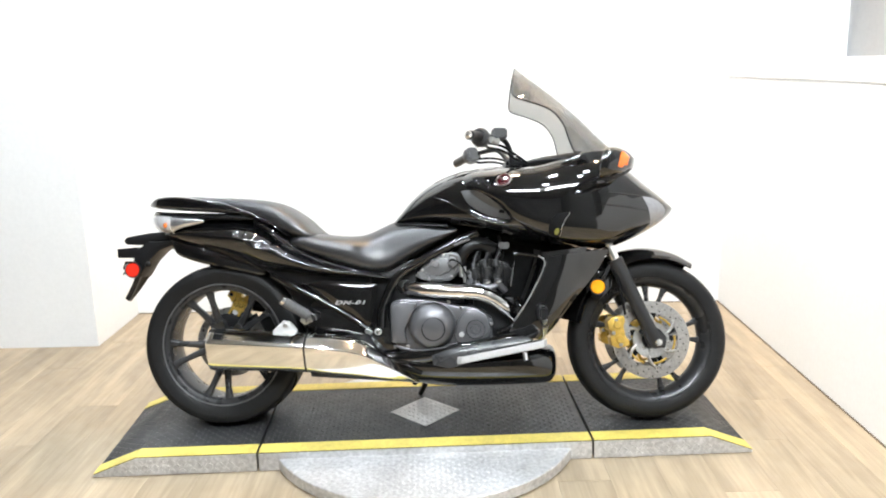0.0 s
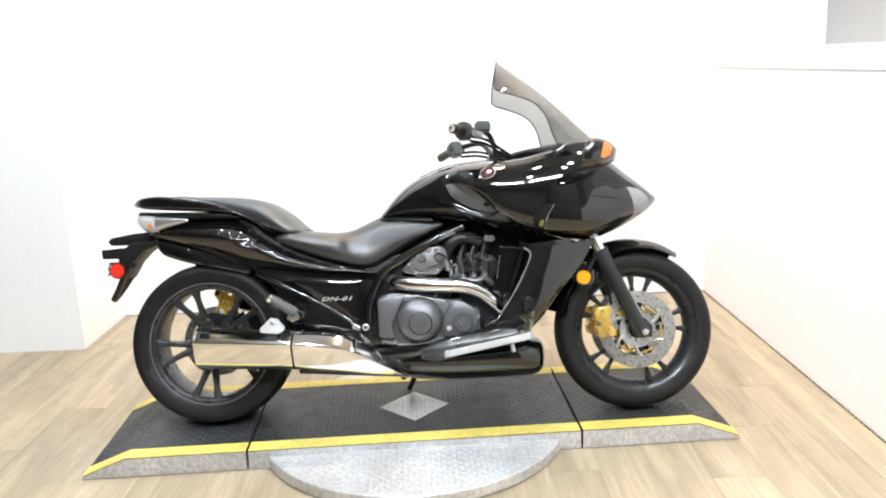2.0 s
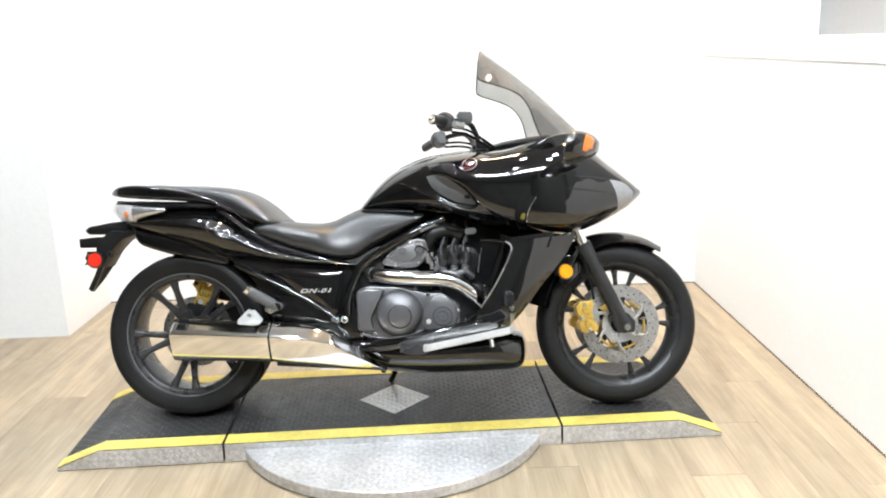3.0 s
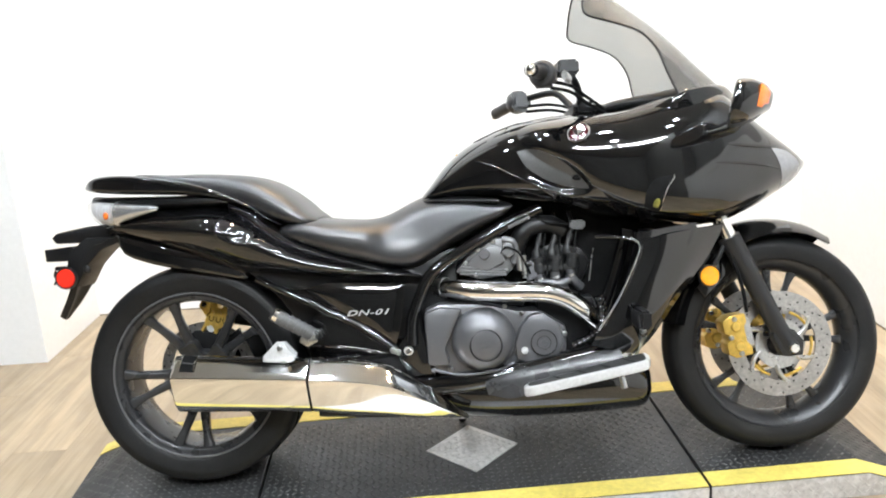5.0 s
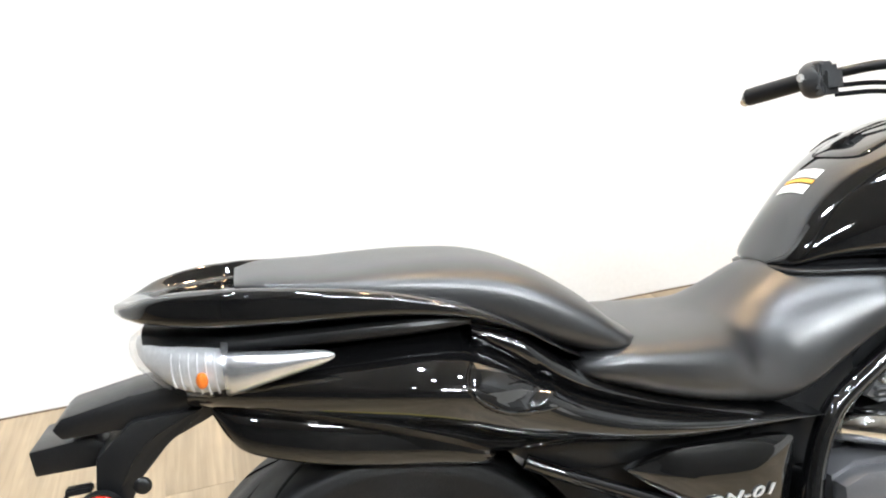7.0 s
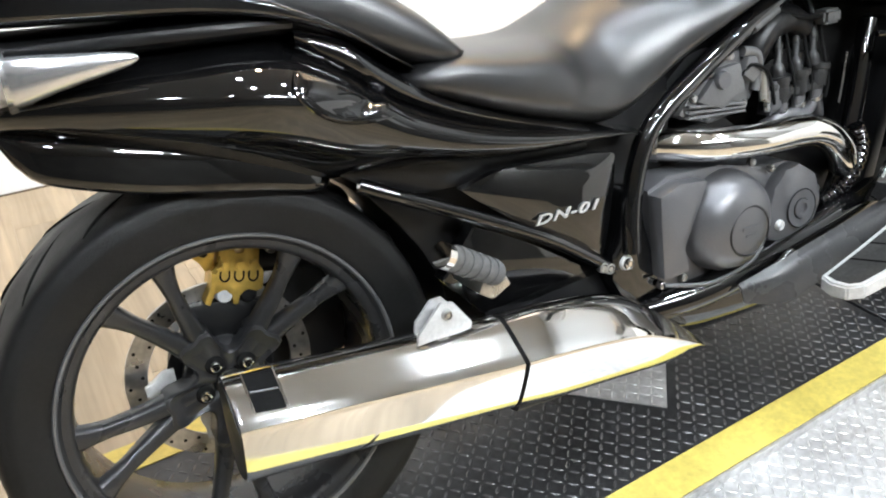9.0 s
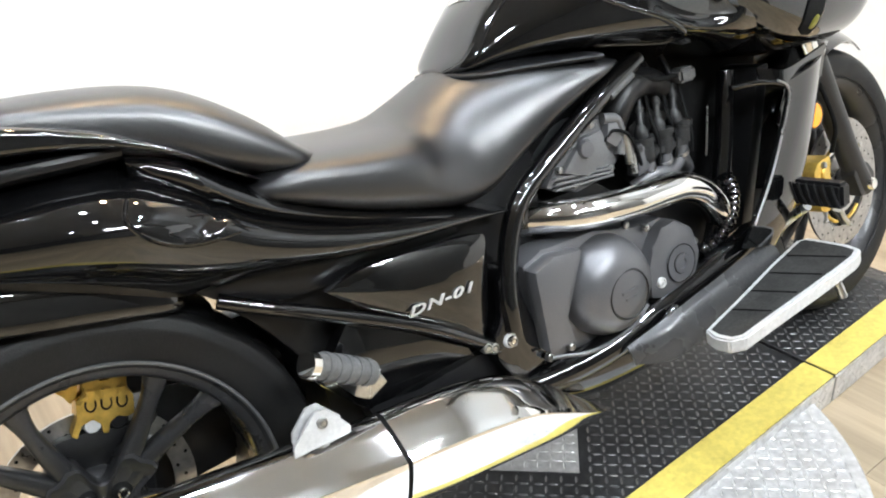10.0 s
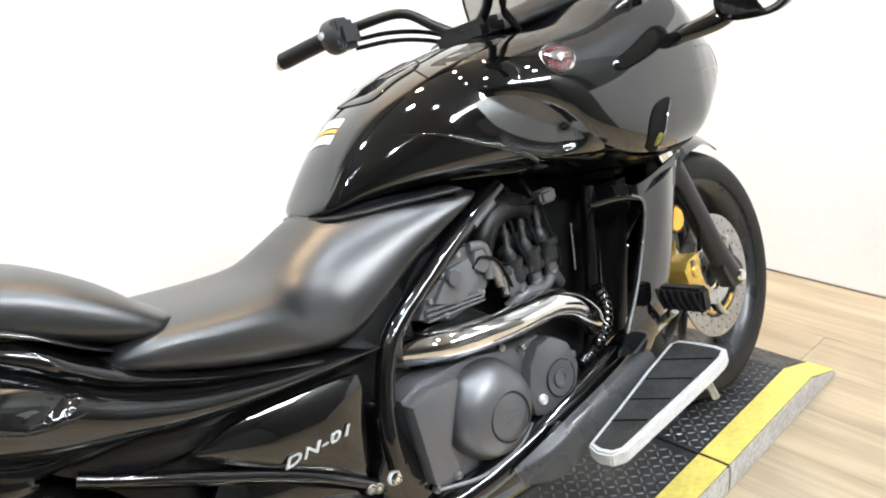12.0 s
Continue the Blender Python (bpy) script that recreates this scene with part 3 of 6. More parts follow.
def caliper(cx, cz, v, turn, parent, w=0.1, hh=0.062, depth=0.05):
    c, s = math.cos(radians(turn)), math.sin(radians(turn))

    def put(bm):
        for q in bm.verts:
            x, z = q.co.x, q.co.z
            q.co = (cx + c * x - s * z, v + q.co.y, cz + s * x + c * z)
        return bm
    outline = [(-w / 2, -hh / 2), (-w * 0.3, -hh * 0.5), (-w * 0.18, -hh * 0.36), (w * 0.18, -hh * 0.36), (w * 0.3, -hh * 0.5), (w / 2, -hh * 0.5), (w * 0.52, hh * 0.2), (w * 0.4, hh / 2), (w * 0.12, hh * 0.5), (w * 0.08, hh * 0.36), (-w * 0.08, hh * 0.36), (-w * 0.12, hh * 0.5), (-w * 0.4, hh / 2), (-w * 0.52, hh * 0.2)]
    cal = part("brake_caliper", put(prism(outline, -depth / 2, depth / 2, 0.006)), GOLD, parent, "gold brake caliper")
    for px in (-w * 0.24, w * 0.24):
        part("piston_cap", put(lathe([(0, -0.006), (0.012, -0.006), (0.015, -0.003), (0.015, 0.004)], px, -hh * 0.02, -depth / 2, 20)), GOLD, cal)
    for px, pz in ((-w * 0.42, 0.0), (w * 0.42, 0.0), (0, hh * 0.28)):
        part("caliper_bolt", put(bolt(px, -depth / 2 - 0.001, pz, 0.007, 0.006)), STEEL, cal)
    part("brake_pad", put(box(-w * 0.36, w * 0.36, -0.012, 0.012, -hh * 0.72, -hh * 0.3, 0.003)), STEEL, cal)
    return cal


def turned(bm):
    """Turns a part of the rear brake about the axle's height to lie along the disc."""
    bm.transform(Matrix.Translation((0.045, 0, 0.44)) @ Matrix.Rotation(radians(14), 4, "Y") @ Matrix.Translation((-0.045, 0, -0.44)))
    return bm


rear_caliper = part("rear_caliper", turned(prism([(0.008, 0.452), (0.008, 0.428), (0.0, 0.405), (0.008, 0.40), (0.014, 0.418), (0.028, 0.424), (0.038, 0.416), (0.04, 0.402), (0.048, 0.402), (0.05, 0.416), (0.06, 0.424), (0.072, 0.42), (0.082, 0.424), (0.082, 0.45), (0.074, 0.462), (0.074, 0.49), (0.056, 0.494), (0.05, 0.478), (0.04, 0.478), (0.034, 0.494), (0.016, 0.49), (0.016, 0.462)], -0.004, 0.04, 0.003)), GOLD, BIKE, "gold two-piston rear brake caliper")
for px in (0.026, 0.046, 0.066):
    part("bridge_clip", turned(tube([(px - 0.006, -0.006, 0.452), (px - 0.006, -0.006, 0.442), (px, -0.006, 0.437), (px + 0.006, -0.006, 0.442), (px + 0.006, -0.006, 0.452)], 0.0013, 6, 3)), SEAM_SHADE, rear_caliper)
    part("caliper_fin", turned(box(px - 0.006, px + 0.006, -0.008, 0.03, 0.455, 0.468, 0.002)), GOLD, rear_caliper)
part("piston", turned(lathe([(0, -0.004), (0.0105, -0.004), (0.0125, -0.001), (0.0125, 0.02)], 0.028, 0.416, 0.002, 20)), RIMALLOY, rear_caliper, "bright caliper piston")
part("piston", turned(lathe([(0, -0.004), (0.0105, -0.004), (0.0125, -0.001), (0.0125, 0.02)], 0.062, 0.416, 0.002, 20)), SATIN, rear_caliper, "dark caliper piston")
part("caliper_arm", turned(prism([(-0.02, 0.47), (-0.012, 0.495), (0.004, 0.50), (0.014, 0.485), (0.012, 0.455), (0.002, 0.448), (-0.006, 0.46)], 0.004, 0.03, 0.003)), GOLD, rear_caliper)
part("caliper_bolt", turned(bolt(-0.004, 0.003, 0.478, 0.007, 0.006)), SATIN, rear_caliper)
part("caliper_pin", turned(bolt(0.09, 0.003, 0.485, 0.009, 0.01)), STEEL, rear_caliper)
part("caliper_bracket", turned(prism([(-0.03, 0.385), (-0.02, 0.398), (0.03, 0.407), (0.085, 0.405), (0.105, 0.43), (0.115, 0.41), (0.08, 0.36), (0.03, 0.34)], 0.004, 0.03, 0.005)), SATIN, rear_caliper, "black caliper bracket")
bm = tube([(0.03, 0.06, RB + 0.15), (0.18, 0.075, RB + 0.12), (0.36, 0.08, RB + 0.09), (0.52, 0.07, 0.40)], 0.024)
part("swing_arm", bm, SATIN, BIKE)
part("drive_housing", prism([(-0.07, 0.27), (-0.05, 0.35), (0.02, 0.375), (0.12, 0.40), (0.22, 0.47), (0.40, 0.46), (0.42, 0.30), (0.30, 0.25), (0.10, 0.235), (-0.03, 0.235)], 0.075, 0.13, 0.012), SATIN, BIKE, "matt black shaft drive housing")

rows = []
for k in range(7):
    a = radians(48 + 52 * k / 6)
    rows.append([((0.313 - 0.03 * abs(q) ** 3) * math.cos(a), 0.092 * q, RB + (0.313 - 0.03 * abs(q) ** 3) * math.sin(a)) for q in (-1, -0.6, 0, 0.6, 1)])
part("rear_hugger", sheet(rows, -0.004), SATIN, BIKE, "matt black inner rear mudguard")

# front wheel, fork, mudguard, steered a little to the left
BEFORE = set(bpy.data.objects)
bm = lathe(rim_profile(0.228, 0.075), WB, RF, seg=96)
lathe([(0, -0.07), (0.02, -0.07), (0.03, -0.06), (0.04, -0.03), (0.045, 0.0), (0.04, 0.03), (0.03, 0.06), (0, 0.07)], WB, RF, seg=32, bm=bm)
front = part("front_wheel", bm, WHEEL, BIKE, "matt black double-spoke cast wheel")
spokes(front, WB, RF, 8, 5, 11, 0.04, 0.204, -0.006, -0.012, 0.011, 0.0065, 0.009)
part("tyre", lathe(tyre_profile(0.228, RF, 0.062), WB, RF, seg=120), RUBBER, front, "black road tyre")
for s in (-1, 1):
    brake_disc(WB, RF, s * 0.072, 0.1, 0.144, front)
    tint = GOLD if s > 0 else STEEL
    bm = lathe([(0.034, s * 0.064), (0.058, s * 0.066), (0.068, s * 0.07), (0.068, s * 0.074), (0.034, s * 0.072)], WB, RF, seg=36)
    carrier = part("disc_carrier", bm, tint, front, "bright alloy disc carrier" if s < 0 else "gold disc carrier")
    for k in range(6):
        a = radians(20 + 60 * k)
        ends = [(WB + r * math.cos(a + d), s * q, RF + r * math.sin(a + d)) for r, q, d in ((0.058, 0.07, 0), (0.08, 0.0715, 0.12), (0.102, 0.072, 0.3))]
        part("carrier_arm", tube(ends, 0.0068, 10, 3), tint, carrier)
        arc = [(WB + 0.089 * math.cos(a + d), s * 0.0725, RF + 0.089 * math.sin(a + d)) for d in (0.22, 0.38, 0.54, 0.70, 0.86)]
        part("carrier_arc", tube(arc, 0.0042, 8, 3), GOLD, carrier, "gold carrier arc")
        a += 0.33
        part("floating_pin", lathe([(0, s * 0.006), (0.006, s * 0.006), (0.007, 0)], WB + 0.104 * math.cos(a), RF + 0.104 * math.sin(a), s * 0.074, 10), STEEL, carrier)


def fork_leg(s):
    ax, bx = (WB + 0.012, RF - 0.005), (1.465, 0.603)
    leg = part("fork_leg", tube([(ax[0] + 0.006, s * 0.108, ax[1] - 0.02, 0.02), (ax[0], s * 0.108, ax[1], 0.026), (1.585, s * 0.108, 0.355, 0.025), (1.53, s * 0.108, 0.47, 0.026), (bx[0], s * 0.108, bx[1], 0.029)], 0.026, 20), FORK, BIKE, "satin black fork leg")
    part("stanchion", tube([(1.47, s * 0.108, 0.592), (1.39, s * 0.108, 0.76)], 0.0205, 20), CHROME, leg, "chrome fork tube")
    bm = lathe([(0, s * 0.032), (0.011, s * 0.032), (0.014, s * 0.028), (0.014, s * 0.01), (0.018, s * 0.01)], WB + 0.012, RF - 0.005, s * 0.108, 20)
    part("axle_bolt", bm, CHROME, leg)
    part("axle_clamp", prism([(1.59, 0.275), (1.645, 0.275), (1.65, 0.315), (1.625, 0.345), (1.575, 0.36), (1.565, 0.33)], s * 0.09, s * 0.125, 0.006), FORK, leg)
    return leg


for s in (-1, 1):
    fork_leg(s)
    caliper(1.474, 0.335, s * 0.085, 100, BIKE, 0.112, 0.066, 0.056)
part("brake_hose", tube([(1.50, -0.115, 0.40), (1.485, -0.135, 0.46), (1.47, -0.125, 0.53), (1.45, -0.11, 0.60)], 0.005, 8), SEAM_SHADE, BIKE)
arcs = []
for k in range(9):
    a = radians(58 + (166 - 58) * k / 8)
    rr = 0.331 + 0.012 * math.sin(math.pi * k / 8)
    w = 0.03 + 0.062 * min(1, (k + 0.8) / 3.2)
    dep = 0.022 + 0.034 * min(1, k / 5)
    arcs.append([(WB + (rr - dep * abs(q) ** 2.6) * math.cos(a), w * q, RF + (rr - dep * abs(q) ** 2.6) * math.sin(a)) for q in (-1, -0.85, -0.5, 0, 0.5, 0.85, 1)])
fender = part("front_mudguard", sheet(arcs, -0.004), GLOSS, BIKE, "glossy black front mudguard")
for s in (-1, 1):
    part("mudguard_stay", prism([(1.36, 0.50), (1.40, 0.56), (1.47, 0.56), (1.46, 0.50), (1.40, 0.44)], s * 0.078, s * 0.086, 0.003), GLOSS, fender)


def reflector(x, v, h, r, mat, name, parent, label, sign=-1):
    base = part(name, lathe([(0, sign * 0.006), (r * 0.9, sign * 0.006), (r, sign * 0.003), (r, 0.0)], x, h, v, 32), mat, parent, label)
    part("reflector_rim", lathe([(r * 1.0, sign * 0.005), (r * 1.1, sign * 0.006), (r * 1.14, sign * 0.002), (r * 1.14, -sign * 0.005), (0, -sign * 0.005)], x, h, v, 32), SATIN, base)
    return base


for s in (-1, 1):
    reflector(1.394, s * 0.143, 0.504, 0.026, AMBER, "side_reflector", BIKE, "round amber reflector", s)
    part("reflector_bracket", tube([(1.394, s * 0.136, 0.504), (1.43, s * 0.12, 0.55), (1.452, s * 0.11, 0.59)], 0.006, 8), SATIN, BIKE)

AXIS = Vector((1.44 - 1.57, 0, 0.66 - 0.40)).normalized()
STEER = Matrix.Translation((1.505, 0, 0.53)) @ Matrix.Rotation(radians(4.5), 4, AXIS) @ Matrix.Translation((-1.505, 0, -0.53))
for ob in bpy.data.objects:
    if ob not in BEFORE and ob.type == "MESH":
        ob.data.transform(STEER)

# tank and upper fairing
TANK_LINES = [(0.655, 0.752, 0.757, 0.764, 0.035, 2.4), (0.676, 0.750, 0.762, 0.788, 0.074, 2.2), (0.725, 0.750, 0.775, 0.846, 0.102, 2.1), (0.79, 0.748, 0.785, 0.896, 0.138, 2.3),
              (0.875, 0.740, 0.79, 0.932, 0.184, 2.7), (0.96, 0.727, 0.787, 0.953, 0.22, 2.8), (1.05, 0.702, 0.775, 0.963, 0.245, 2.7), (1.14, 0.668, 0.765, 0.962, 0.255, 2.3), (1.24, 0.66, 0.76, 0.958, 0.235, 2.3)]


def hollow(x, v, h, cx, ch, turn, rx, rh, deep):
    """A place on the skin, pressed inwards inside an oval."""
    c, t = math.cos(radians(turn)), math.sin(radians(turn))
    a, b = ((x - cx) * c + (h - ch) * t) / rx, (-(x - cx) * t + (h - ch) * c) / rh
    d = a * a + b * b
    if d >= 1 or abs(v) < 0.08:
        return (x, v, h)
    k = min(1.0, (1 - d) / 0.55)
    return (x, v - math.copysign(deep * k * k * (3 - 2 * k) * (0.5 * (a + 1)) ** 1.6, v), h)


def scooped(x, v, h):
    return hollow(x, v, h, 0.975, 0.815, -29, 0.137, 0.047, 0.026)


TANK = shell(TANK_LINES, 140, 16, scooped)
tank = part("fuel_tank", TANK, GLOSS, BIKE, "glossy black fuel tank shell")
part("tank_foot", shell([(0.648, 0.742, 0.75, 0.757, 0.03, 2.6), (0.665, 0.738, 0.748, 0.757, 0.075, 2.6), (0.70, 0.735, 0.746, 0.756, 0.10, 2.6), (0.76, 0.733, 0.744, 0.754, 0.13, 2.6), (0.86, 0.728, 0.738, 0.748, 0.175, 2.6)], 36, 5), SATIN, tank, "black rubber foot of the tank")


def tank_top(x, v):
    """The height of the tank's skin at a place."""
    st = spline(TANK_LINES, 8)
    mid, hi, w, n = (float(np.interp(x, st[:, 0], st[:, i])) for i in (2, 3, 4, 5))
    return mid + (hi - mid) * max(0.0, 1 - (abs(v) / w) ** n) ** (1 / n)


lid_line = [(0.806, 0.0), (0.808, -0.03), (0.822, -0.058), (0.865, -0.066), (0.90, -0.076), (0.925, -0.062), (0.94, -0.03), (0.944, 0.0)]
lid_line += [(x, -v) for x, v in lid_line[::-1][1:]]
outline = spline(lid_line, 4)[:-1]
loops = []
for f in (1.0, 0.96, 0.7, 0.4, 0.1):
    loops.append([(0.875 + (x - 0.875) * f, v * f, tank_top(0.875 + (x - 0.875) * f, v * f) + (0.0 if f == 1.0 else 0.0022)) for x, v in outline])
lid = part("tank_lid", skin(loops), GLOSS, tank, "glossy black filler lid")
part("lid_seam", tube([(x, v, tank_top(x, v) + 0.0004) for x, v in lid_line], 0.0016, 6, 4), SEAM_SHADE, lid)
part("lid_latch", box(0.842, 0.866, -0.075, -0.062, 0.9085, 0.9145, 0.002), SEAM_SHADE, lid)
for s in (-1, 1):
    part("shoulder_seam", tube([(x, s * v, tank_top(x, v) + 0.0003) for x, v in ((0.90, 0.080), (0.893, 0.10), (0.888, 0.122))], 0.0013, 6, 4), SEAM_SHADE, tank)
    part("shoulder_edge", tube([(x, s * v, tank_top(x, v) + 0.0004, r) for x, v, r in ((0.86, 0.115, 0.001), (0.90, 0.13, 0.003), (0.93, 0.14, 0.004), (0.97, 0.148, 0.004), (1.02, 0.15, 0.003), (1.06, 0.15, 0.001))], 0.003, 8, 5), GLOSS, tank)
part("tank_seam", tube([(x, -half_width(TANK_LINES, x, h) - 0.0004, h) for x, h in ((0.675, 0.752), (0.688, 0.772), (0.712, 0.802), (0.745, 0.838), (0.79, 0.872), (0.84, 0.899))], 0.0016, 6), SEAM_SHADE, tank)
top_line = spline([(q[0], q[3]) for q in TANK_LINES], 8)
for x0, x1, mat in ((0.736, 0.750, WHITE), (0.753, 0.759, ORLAB), (0.762, 0.778, WHITE)):
    rows = []
    for x in (x0, x1):
        hh = float(np.interp(x, top_line[:, 0], top_line[:, 1])) + 0.001
        w = float(np.interp(x, [q[0] for q in TANK_LINES], [q[4] for q in TANK_LINES]))
        rows.append([(x, v, 0.775 + (hh - 0.775) * (1 - (abs(v) / w) ** 2) ** 0.5) for v in (-0.022, -0.005, 0.01, 0.028, 0.045)])
    part("label", sheet(rows, 0.001, 2, 3), mat, tank, "white warning label" if mat is WHITE else "orange label band")


def back_edge(x, v, h):
    k = max(0.0, min(1.0, (1.36 - x) / 0.34))
    return (x + k * k * (0.16 - 1.15 * (h - 0.66) + 0.6 * (h - 0.66) ** 2 * 2), v, h)


FAIR_LINES = [(0.93, 0.735, 0.80, 0.92, 0.185, 2.4), (0.97, 0.722, 0.80, 0.936, 0.22, 2.6), (1.03, 0.70, 0.80, 0.95, 0.25, 2.8), (1.10, 0.672, 0.79, 0.956, 0.268, 3.0), (1.20, 0.656, 0.78, 0.960, 0.277, 3.4), (1.30, 0.648, 0.775, 0.985, 0.274, 3.5), (1.40, 0.642, 0.77, 1.004, 0.262, 3.3),
              (1.45, 0.646, 0.77, 1.004, 0.25, 3.0), (1.50, 0.660, 0.776, 0.968, 0.232, 2.6), (1.56, 0.684, 0.785, 0.918, 0.205, 2.3), (1.64, 0.728, 0.79, 0.852, 0.15, 2.1), (1.68, 0.758, 0.793, 0.818, 0.095, 2.0), (1.70, 0.778, 0.793, 0.803, 0.048, 2.0), (1.709, 0.787, 0.793, 0.798, 0.012, 2.0)]
FAIR = shell(FAIR_LINES, 140, 14, lambda x, v, h: scooped(*back_edge(x, v, h)))
fairing = part("upper_fairing", FAIR, GLOSS, BIKE, "glossy black half fairing")
# headlight, side slot, badge, inner vent panel
for s in (-1, 1):
    skin_at = outer_side([tank, fairing], s)
    part("headlight", patch([(1.56, 0.833), (1.595, 0.829), (1.622, 0.819), (1.645, 0.80), (1.655, 0.78), (1.646, 0.757), (1.622, 0.735), (1.60, 0.722), (1.592, 0.752), (1.58, 0.795)], s, skin_at, 0.0012, 0.001), HEADLAMP, fairing, "grey glazed headlight lens")
    for line in (((1.43, 0.846, 0.001), (1.47, 0.843, 0.0035), (1.52, 0.838, 0.0035), (1.56, 0.834, 0.002)), ((1.40, 0.802, 0.001), (1.45, 0.80, 0.003), (1.52, 0.792, 0.003), (1.578, 0.78, 0.0015))):
        part("nose_ridge", tube([(x, s * (skin_at(x, h) + 0.0005), h, r) for x, h, r in line], 0.003, 8, 5), GLOSS, fairing)
    # The slot's recess is a flat black plate, its shade given by colour.
    slot = part("slot", patch([(1.219, 0.703), (1.238, 0.692), (1.254, 0.689), (1.260, 0.697), (1.264, 0.728), (1.275, 0.750), (1.290, 0.771), (1.288, 0.778), (1.254, 0.774), (1.233, 0.759), (1.220, 0.732)], s, skin_at, 0.003, 0.0), SEAM_SHADE, fairing, "air slot, its shade put in as a black plate")
    part("slot_bulb", patch([(1.239, 0.702), (1.249, 0.698), (1.254, 0.706), (1.255, 0.718), (1.248, 0.722), (1.240, 0.714)], s, skin_at, 0.0045, 0.003), AMBER_GREEN, slot, "yellow-green glass in the slot")
    # Chrome line stands in for the white highlight on the slot's front edge.
    part("slot_lip", tube([(x, s * (skin_at(x, h) + 0.003), h) for x, h in ((1.259, 0.692), (1.264, 0.722), (1.275, 0.748), (1.289, 0.768), (1.292, 0.777))], 0.0011, 8), CHROME, fairing)
    ring = lathe([(0.031, s * 0.0), (0.036, s * 0.003), (0.04, s * 0.0), (0.036, -s * 0.004)], 0, 0, 0, 40)
    disc = lathe([(0, s * 0.001), (0.033, s * 0.001), (0.033, -s * 0.004)], 0, 0, 0, 40)
    tick = prism([(-0.026, 0.012), (0.0, 0.016), (0.026, 0.002), (0.012, -0.001), (0.018, -0.008), (0.004, -0.007), (0.004, -0.016), (-0.008, -0.006)], s * 0.0012, s * 0.0035, 0.0004)
    turn = Matrix.Translation((1.066, s * (skin_at(1.066, 0.898) + 0.0035), 0.898)) @ Matrix.Rotation(s * radians(24), 4, "Z") @ Matrix.Rotation(s * radians(36), 4, "X") @ Matrix.Diagonal((0.76, 1, 0.76, 1))
    for bm in (ring, disc, tick):
        bm.transform(turn)
    badge = part("badge", disc, BADGE, fairing, "dark red round badge")
    part("badge_ring", ring, CHROME, badge)
    part("badge_mark", tick, CHROME, badge)
    part("vent_panel", patch([(0.912, 0.862), (0.94, 0.866), (0.975, 0.858), (1.01, 0.838), (1.045, 0.81), (1.072, 0.78), (1.085, 0.758), (1.06, 0.76), (1.02, 0.769), (0.975, 0.789), (0.935, 0.82)], s, skin_at, 0.0012, 0.0, 6, 12), VENT, fairing, "dark grey textured vent panel")
    # Flattened black ball on the skin gives the dark of a hole.
    part("vent_hole", ball(1.06, s * (skin_at(1.06, 0.786) + 0.003), 0.786, 0.012, None, 1.15, 0.35, 0.62), SEAM_SHADE, fairing)
    part("tank_crease", tube([(x, s * (skin_at(x, h) + 0.0006), h, r) for x, h, r in ((0.80, 0.848, 0.001), (0.85, 0.830, 0.003), (0.90, 0.802, 0.004), (0.95, 0.776, 0.005), (0.99, 0.750, 0.0055), (1.003, 0.737, 0.005), (0.985, 0.733, 0.004), (0.93, 0.742, 0.003), (0.87, 0.752, 0.0015))], 0.004, 10, 6), GLOSS, tank)

# windscreen
rows = []
for xc, hc, xe, w, he in ((1.119, 1.337, 1.117, 0.055, 1.326), (1.134, 1.325, 1.110, 0.112, 1.288), (1.158, 1.307, 1.105, 0.150, 1.242), (1.195, 1.279, 1.110, 0.170, 1.204), (1.25, 1.235, 1.175, 0.174, 1.180), (1.31, 1.183, 1.242, 0.182, 1.150), (1.37, 1.127, 1.282, 0.196, 1.100), (1.43, 1.068, 1.300, 0.214, 1.040), (1.485, 1.015, 1.322, 0.232, 0.978)):
    rows.append([(xc + (xe - xc) * abs(q) ** 1.9, w * q, hc + (he - hc) * abs(q) ** 1.9) for q in (-1, -0.75, -0.4, 0, 0.4, 0.75, 1)])
screen = part("windscreen", sheet(rows, 0.004, 4, 4), SMOKE, BIKE, "tall smoked clear windscreen")
edge = [r[0] for r in rows][::-1] + [rows[0][q] for q in range(1, 6)] + [r[-1] for r in rows]
part("screen_edge", tube(edge, 0.0028, 6, 4), SATIN, screen)
half_low = [(1.255, -0.205, 0.94), (1.31, -0.228, 0.938), (1.38, -0.218, 0.94), (1.46, -0.175, 0.935), (1.515, -0.09, 0.935), (1.53, 0.0, 0.93)]
half_mid = [(1.258, -0.204, 0.948), (1.318, -0.23, 0.965), (1.385, -0.212, 0.98), (1.455, -0.16, 0.985), (1.508, -0.08, 0.985), (1.52, 0.0, 0.98)]
half_top = [(1.258, -0.2, 0.95), (1.325, -0.225, 0.982), (1.39, -0.2, 0.999), (1.445, -0.145, 1.008), (1.485, -0.075, 1.011), (1.495, 0.0, 1.012)]
half_in = [(1.262, -0.19, 0.945), (1.325, -0.205, 0.972), (1.38, -0.18, 0.988), (1.425, -0.13, 0.997), (1.458, -0.065, 1.0), (1.467, 0.0, 1.0)]
part("screen_collar", sheet([row + [(x, -v, h) for x, v, h in row[-2::-1]] for row in (half_low, half_mid, half_top, half_in)], 0.004), GLOSS, screen, "glossy black collar under the screen")
part("instrument_panel", shell([(1.14, 0.95, 0.965, 0.98, 0.06), (1.2, 0.955, 0.98, 0.995, 0.09), (1.3, 0.96, 0.985, 1.01, 0.1), (1.36, 0.97, 0.99, 1.02, 0.08)], 28, 4), SATIN, BIKE)

